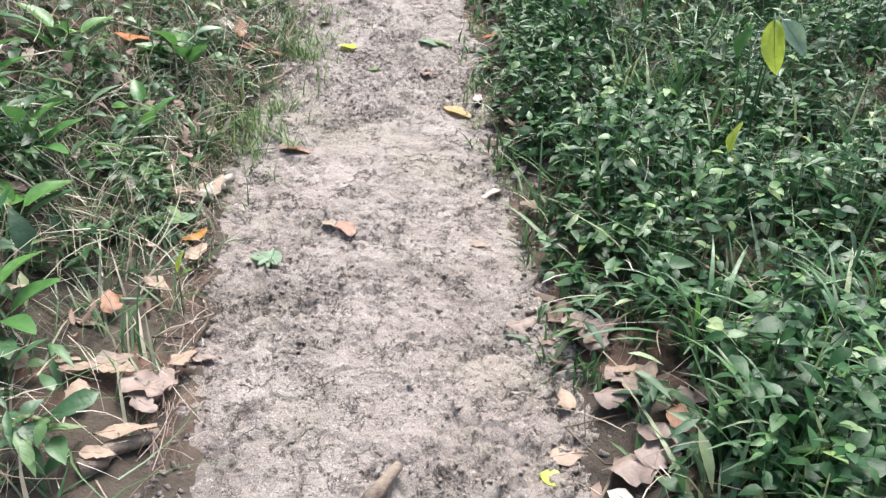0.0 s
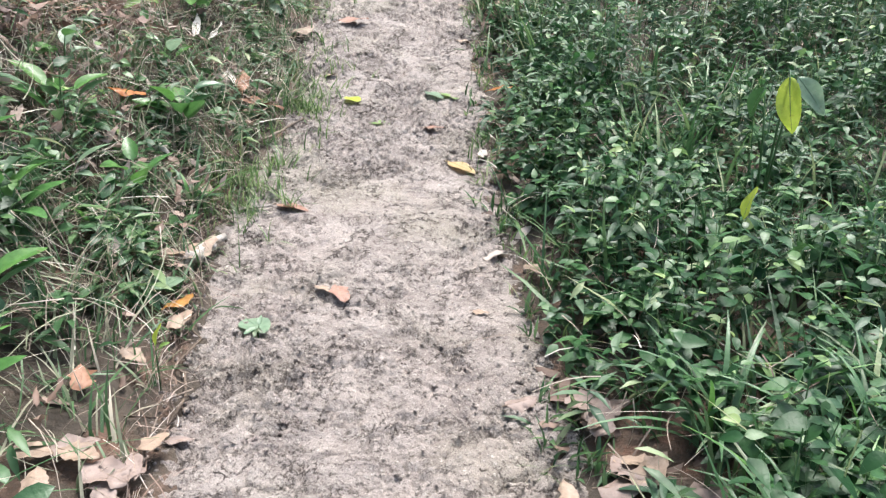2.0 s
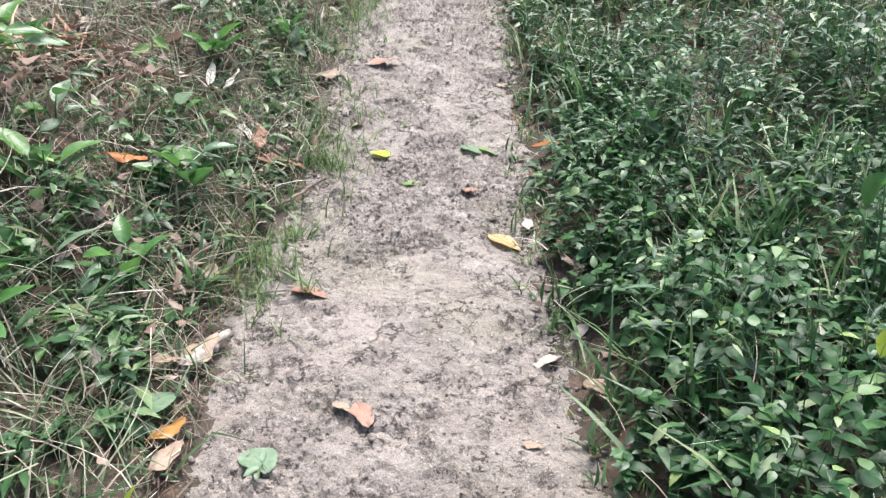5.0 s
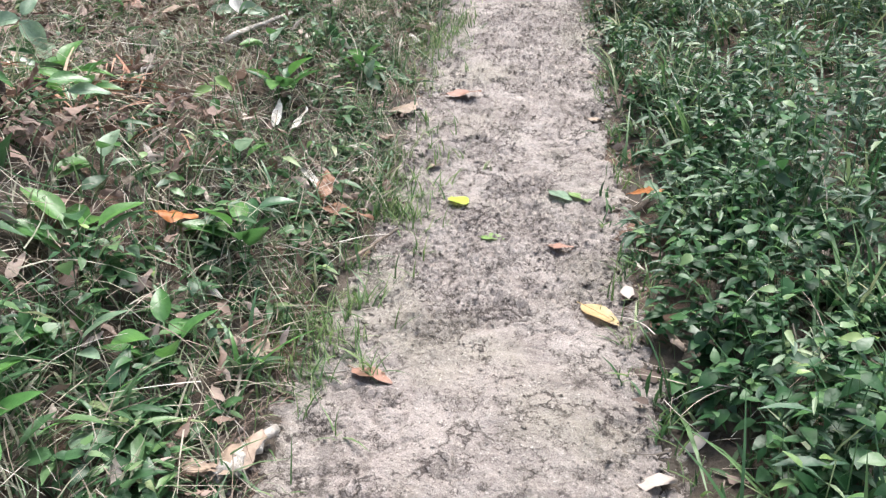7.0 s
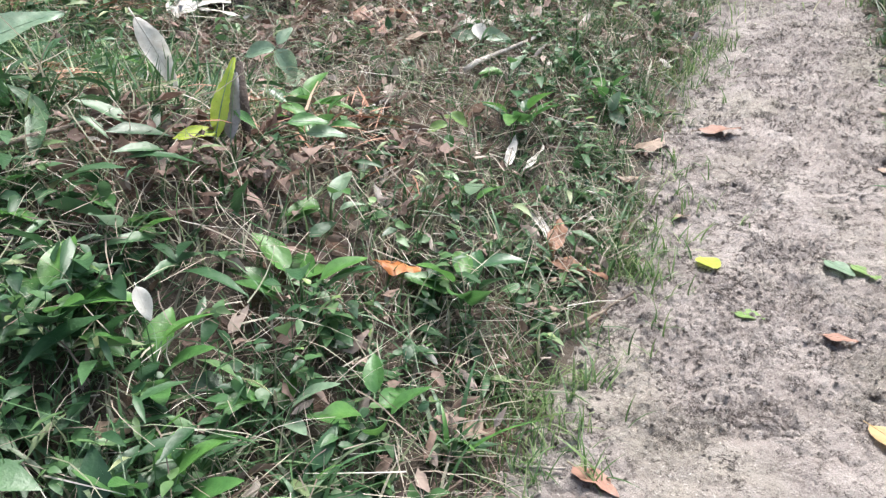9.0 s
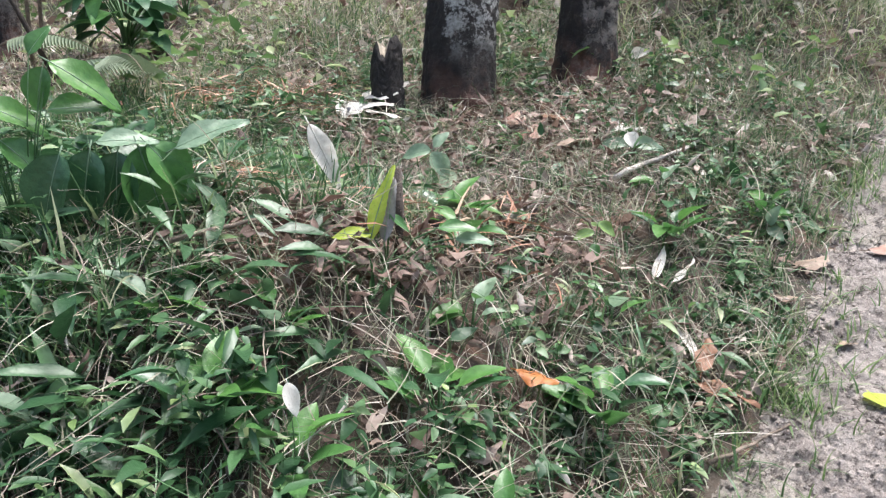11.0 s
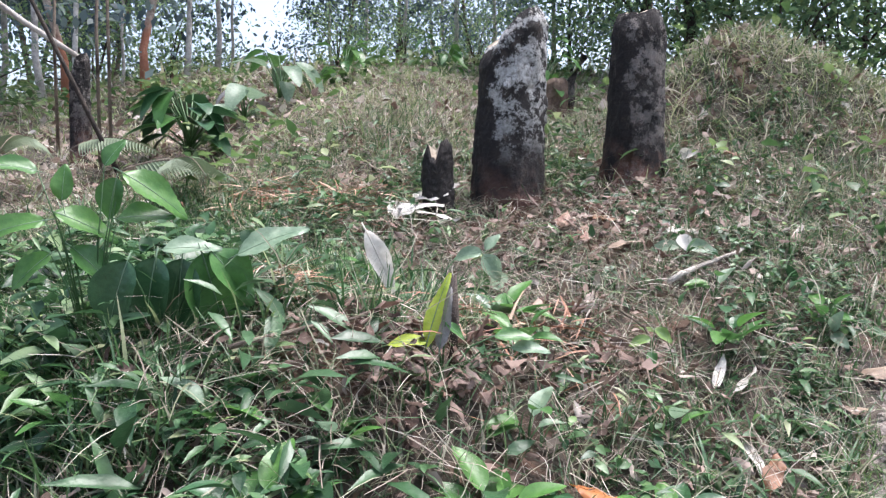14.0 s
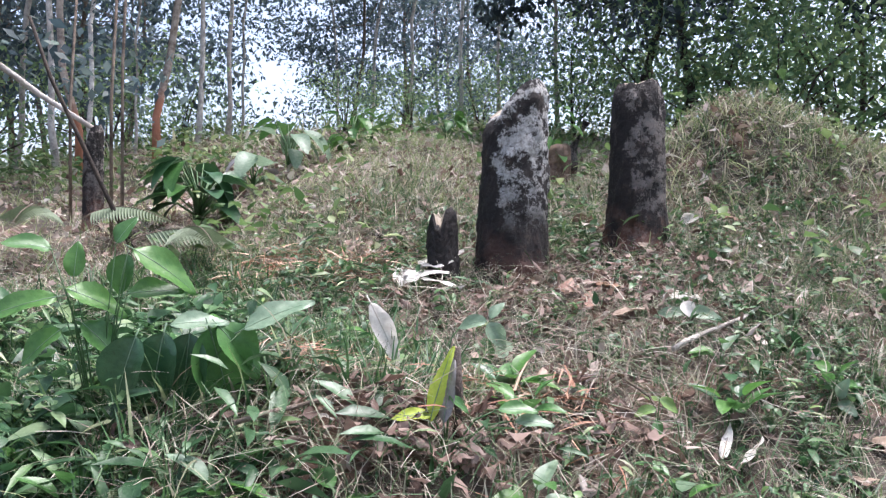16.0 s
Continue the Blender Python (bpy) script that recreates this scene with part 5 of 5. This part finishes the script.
for bearing, dist, high in ((70.6, 6.0, 2.6), (69.9, 6.4, 3.2), (73.2, 6.8, 2.4)):
    x, y, z = at_bearing(bearing, dist)
    pole("bare_sapling", [(x, y, z), (x + 0.03, y - 0.02, z + high * 0.4), (x + 0.02, y + 0.05, z + high)], 0.014, 0.009, "thin upright bare sapling stem", M_TWIG, "stem")
x, y, z = -4.03, 6.69, float(H(-4.03, 6.69))
stump("tree_stump", (x, y, z - 0.02), 0.42, 0.31, 0.28, M_ROT, "weathered red-brown stump behind the tall ones", 23, 0.15, 0.1)
x, y, z = -3.92, 6.82, float(H(-3.92, 6.82))
pole("dead_branch", [(x - 0.1, y, z - 0.1), (x, y, z + 0.2), (x - 0.02, y + 0.02, z + 0.35), (x + 0.12, y + 0.05, z + 0.6)], 0.06, 0.04, "crooked dark dead branch standing on the slope", M_DARK)


def big_plant(bearing, dist, leaves, tall, leaf, kinds, label, seed):
    x, y, z = at_bearing(bearing, dist)
    g = np.random.default_rng(seed)
    thing = new("shrub")
    thing.location = (x, y, z)
    for i in range(leaves):
        a, h = i * 2.4 + g.uniform(-0.3, 0.3), tall * g.uniform(0.3, 1)
        b = np.array([0.3 * tall * math.cos(a), 0.3 * tall * math.sin(a), h])
        ob = part("leaf", blade_mesh("leaf", leaf * g.uniform(0.7, 1.2), 0.5, TONES[kinds[i % len(kinds)]], 0.5, 0.2), thing)
        ob.matrix_basis = pose(*b, g.uniform(-35, 30), g.uniform(-20, 20), math.degrees(a) - 90)
        part("stalk", mesh("stalk", *tube([(0, 0, -0.02), b * (0.3, 0.3, 0.6), b], [0.012, 0.008, 0.005], 6), M_GRASS, True), thing)
    return tagged(thing, label, "shrub")


big_plant(64.7, 6.15, 34, 0.55, 0.3, ("dark", "dark", "dark", "mid"), "dark green shrub with large drooping leaves", 31)
big_plant(58.2, 8.0, 10, 0.55, 0.38, ("pale", "mid", "pale"), "grey-green large-leaved shrub on the crest", 32)
big_plant(53.5, 8.3, 9, 0.5, 0.22, ("bright", "mid"), "yellow-green leafy shrub on the crest", 33)
big_plant(38.5, 7.2, 12, 0.75, 0.2, ("bright", "mid"), "bright green shrub behind the tall stumps", 34)
big_plant(60.8, 7.4, 8, 0.35, 0.3, ("pale", "grey", "pale"), "heap of bleached large dead leaves on the crest", 35)
big_plant(46.0, 9.0, 16, 0.6, 0.2, ("bright", "mid"), "green bush on the crest of the slope", 36)


def fern(x, y, z, yaw, length, label):
    """An arching frond: stalk and pairs of narrow leaflets."""
    thing = new("fern_frond")
    thing.matrix_basis = pose(x, y, z, 0, 0, yaw)
    s = np.linspace(0, 1, 12)
    arc = np.stack([0 * s, s * length, (0.5 * s - 0.55 * s**2) * length], 1)
    part("rachis", mesh("rachis", *tube(arc, np.linspace(0.006, 0.002, 12), 6), M_TWIG, True), thing)
    me = mesh("leaflet", LANCE[0] * (0.4, 1, 1), LANCE[1], TONES["fern"], True)
    for i in range(26):
        f = 0.15 + 0.83 * i / 26
        p = np.array([np.interp(f, s, arc[:, k]) for k in range(3)])
        for side in (-1, 1):
            ob = part("leaflet", me, thing)
            k = length * 0.32 * math.sin(math.pi * min(0.95, 0.25 + 0.72 * f))
            ob.matrix_basis = pose(*p, -12, side * 15, -side * 62) @ Matrix.Diagonal((k, k, k, 1))
    return tagged(thing, label, "fern")


for bearing, dist, yaw, up in ((72.5, 5.9, -60, 0.22), (74.5, 5.7, -120, 0.25), (66.0, 5.0, -100, 0.2), (69.5, 5.2, -40, 0.2)):
    x, y, z = at_bearing(bearing, dist)
    fern(x, y, z + up, yaw, 0.75, "arching grey-green fern frond over the brush")

# chips of red-brown wood by the cut stems
M_CHIP = leafy("wood_chip", [(0.0, (0.24, 0.10, 0.06)), (0.6, (0.42, 0.22, 0.14)), (1.0, (0.58, 0.42, 0.3))], 0.7, 0.05)
chips = []
for cx, cy, n, spread in ((-3.6, 3.55, 420, 0.22), (-3.2, 3.9, 260, 0.2), (-1.95, 2.55, 160, 0.09), (-1.5, 3.1, 260, 0.18)):
    x, y = rng.normal(cx, spread, n), rng.normal(cy, spread, n)
    chips.append(strewn(THIN, np.stack([x, y, H(x, y) + 0.1 * rng.random(n) + 0.06], 1), rng.uniform(0, 6.28, n), rng.normal(0, 0.3, n), rng.normal(0, 0.5, n), rng.uniform(0.05, 0.16, n), rng.uniform(1.5, 4, n)))
stuff("wood_chips", chips, M_CHIP, "red-brown splinters and chips of cut wood", "wood chips")

# long grass on the mounds
tuft = []
for mx, my, mh, mr in MOUNDS[:3] + MOUNDS[5:]:
    for _ in range(6):
        n = 620
        x, y = rng.normal(mx, mr * 0.75, n), rng.normal(my, mr * 0.75, n)
        tuft.append(strewn(BLADE, np.stack([x, y, H(x, y)], 1), rng.uniform(0, 6.28, n), rng.normal(0.55, 0.5, n), rng.normal(0, 0.3, n), rng.uniform(0.06, 0.21, n), rng.uniform(0.5, 1.0, n)))
stuff("mound_grass", tuft, M_HILL, "long pale grass hanging over the mounds", "grass")

# dry stalks and rootlets along the foot of the bank
n = 420
y = rng.uniform(1.05, 2.7, n)
x = edge_l(y) - 0.02 + rng.normal(0, 0.035, n)
k = np.arange(n) % 3 > 0
slant = np.where(k, np.arctan2(edge_l(y) - edge_l(y + 0.2), 0.2) + rng.normal(0, 0.35, n), rng.uniform(0, 6.28, n))
stuff("edge_stalks", [strewn(BENT, np.stack([x, y, np.maximum(H(x, y), path_z(y)) + 0.012 + 0.03 * rng.random(n)], 1), slant, rng.normal(0.02, 0.12, n), rng.normal(0, 0.3, n), rng.uniform(0.05, 0.2, n), rng.uniform(0.4, 1.0, n))], M_LITTER, "dry stalks lying along the path's edge", "straw")

# short grass growing out over the path's edges
g_l = tufts(7000, -1.2, 0.3, 2.2, 7, lambda x, y: np.exp(-((edge_l(y) - x - 0.0) / 0.14) ** 2) * (0.15 + 0.85 * (vnoise(x * 2, y * 2.2, 81) > 0.55)), 0.09, 5, width=1.3)
g_r = tufts(1800, -0.2, 1.0, 1.2, 7, lambda x, y: np.exp(-((edge_r(y) - x) / 0.05) ** 2) * (0.15 + 0.85 * (vnoise(x * 2, y * 2.2, 83) > 0.6)), 0.09, 5, width=1.3)
stuff("edge_grass", g_l + g_r, M_UPPER, "short bright grass along the path's edges", "grass")


# ---- clumps of long grass ----
def grass_clump(seed, blades, length):
    g = np.random.default_rng(seed)
    thing = new("grass_clump")
    for i in range(blades):
        L, lift, arch = length * g.uniform(0.5, 1.15), g.uniform(50, 84), g.uniform(0.35, 0.8)
        s = np.linspace(0, 1, 9)
        w = 0.007 * (1 - s**2.2) + 0.0008
        mid = np.stack([0 * s, s * math.cos(radians(lift)) * L + 0.45 * arch * s**2 * L, s * math.sin(radians(lift)) * L - 0.6 * arch * s**2.4 * L], 1)
        v = np.stack([mid - np.stack([w, 0 * w, -0.3 * w], 1), mid, mid + np.stack([w, 0 * w, 0.3 * w], 1)], 1).reshape(-1, 3)
        ob = part("blade", mesh("blade", v, sheet(9, 3), TONES["blade" if i % 3 else "fern"] if i % 9 else TONES["bright"], True), thing)
        ob.matrix_basis = pose(g.normal(0, 0.02), g.normal(0, 0.02), 0, 0, 0, g.uniform(0, 360))
    return tagged(thing, "clump of long arching green grass blades", "grass clump", "grass clumps")


clumps = [grass_clump(1, 26, 0.36), grass_clump(2, 20, 0.28)]
spots_for = [(1.1, 1.45), (-0.78, 2.0), (1.22, 1.15), (-0.62, 2.12), (1.35, 1.35), (-0.86, 1.8), (1.42, 1.1), (-0.98, 1.6), (1.5, 1.5), (-0.5, 2.5), (1.15, 1.05), (-0.72, 3.2)]
for n, (x, y) in enumerate(spots_for):
    m = pose(x, y, float(H(x, y)) - 0.01, 0, 0, n * 77)
    if n < 2:
        clumps[n].matrix_basis = m
    else:
        copy_thing(clumps[n % 2], m)

# leafy brush round the seedlings
leaves, stems = herbs(700, -3.6, -1.75, 0.9, 2.7, lambda x, y: np.clip(np.hypot(x + 1.7, y - 2.15) / 0.5 - 0.4, 0, 1) * np.clip(vnoise(x * 2, y * 2, 91) * 1.6 - 0.2, 0, 1), 0.24, 0.10)
stuff("brush_leaves", leaves + stems, M_LUSH, "knee-high green brush on the bank", "weeds")
leaves, stems = herbs(260, -3.6, -1.75, 0.9, 2.9, lambda x, y: np.clip(np.hypot(x + 1.7, y - 2.1) / 0.7 - 0.6, 0, 1) * np.clip(vnoise(x * 2, y * 2, 93) * 1.6 - 0.2, 0, 1), 0.26, 0.13, LANCE)
stuff("brush_shoots", leaves + stems, M_GRASS, "narrow-leaved shoots in the brush", "weeds")

stuff("brush_grass", tufts(2600, -4.2, -1.5, 0.8, 3.3, lambda x, y: np.clip(vnoise(x * 1.8, y * 1.8, 95) * 2 - 0.2, 0.2, 1), 0.24, 6, width=0.8), M_GRASS, "long thin green grass in the cut brush", "grass")

# hay of cut grass lying about the brush
stuff("cut_hay", [strewn_flat(2600, -4.0, -1.2, 1.9, 4.4, lambda x, y: np.clip(vnoise(x * 1.6, y * 1.6, 97) * 2.2 - 0.4, 0.1, 1), 0.24, BENT, 0.16, 0.35, 0.7)], M_HAY, "pale grey-green hay of cut grass on the bank", "straw")

# pale dead straps, a stake and shredded leaves
for x, y, yaw, length, width, kind in ((-0.9, 3.6, 20, 0.2, 0.16, "white"), (-0.86, 3.66, -10, 0.17, 0.14, "white"), (-0.62, 3.4, 50, 0.2, 0.16, "white"), (-0.55, 3.5, 80, 0.2, 0.15, "cream"), (-0.6, 3.36, 15, 0.18, 0.3, "brown"),
                                       (-2.9, 3.95, 60, 0.2, 0.7, "white"), (-2.98, 4.05, 150, 0.2, 0.8, "white"), (-2.75, 3.98, -80, 0.2, 0.6, "white"), (-2.1, 4.3, 30, 0.18, 0.5, "red"), (-1.9, 4.5, 100, 0.16, 0.5, "brown"),
                                       (-1.7, 4.1, -60, 0.17, 0.5, "tan"), (-2.4, 4.9, 10, 0.15, 0.5, "cream"), (-2.05, 5.1, 70, 0.15, 0.5, "tan"), (-1.6, 5.2, 140, 0.17, 0.5, "cream"), (-1.45, 3.3, 40, 0.16, 0.4, "tan")):
    fallen_leaf(x, y, yaw, length, width, kind, 0.05, 14)
z = float(H(-1.33, 2.72))
pole("stake", [(-1.33, 2.72, z - 0.05), (-1.32, 2.72, z + 0.15), (-1.34, 2.73, z + 0.28)], 0.014, 0.012, "short grey cut stake standing in the brush", M_GLOOM, "stake")
M_SHRED = leafy("shredded_leaf", [(0.0, (0.08, 0.05, 0.04)), (0.6, (0.22, 0.14, 0.11)), (1.0, (0.42, 0.31, 0.26))], 0.7, 0.25)
heap = []
for cx, cy, n, spread in ((-1.38, 2.5, 90, 0.13), (-1.25, 2.7, 50, 0.12), (-1.45, 3.35, 120, 0.22), (-2.3, 4.4, 260, 0.35), (-1.9, 4.9, 260, 0.35), (-2.6, 3.6, 160, 0.4)):
    x, y = rng.normal(cx, spread, n), rng.normal(cy, spread, n)
    heap.append(strewn(CURLED, np.stack([x, y, H(x, y) + 0.08 * rng.random(n) + 0.04], 1), rng.uniform(0, 6.28, n), rng.normal(0, 0.4, n), rng.normal(0, 0.5, n), rng.uniform(0.05, 0.11, n), rng.uniform(0.4, 0.9, n)))
stuff("shredded_leaves", heap, M_SHRED, "dark brown shredded dead leaves in heaps", "leaf litter")
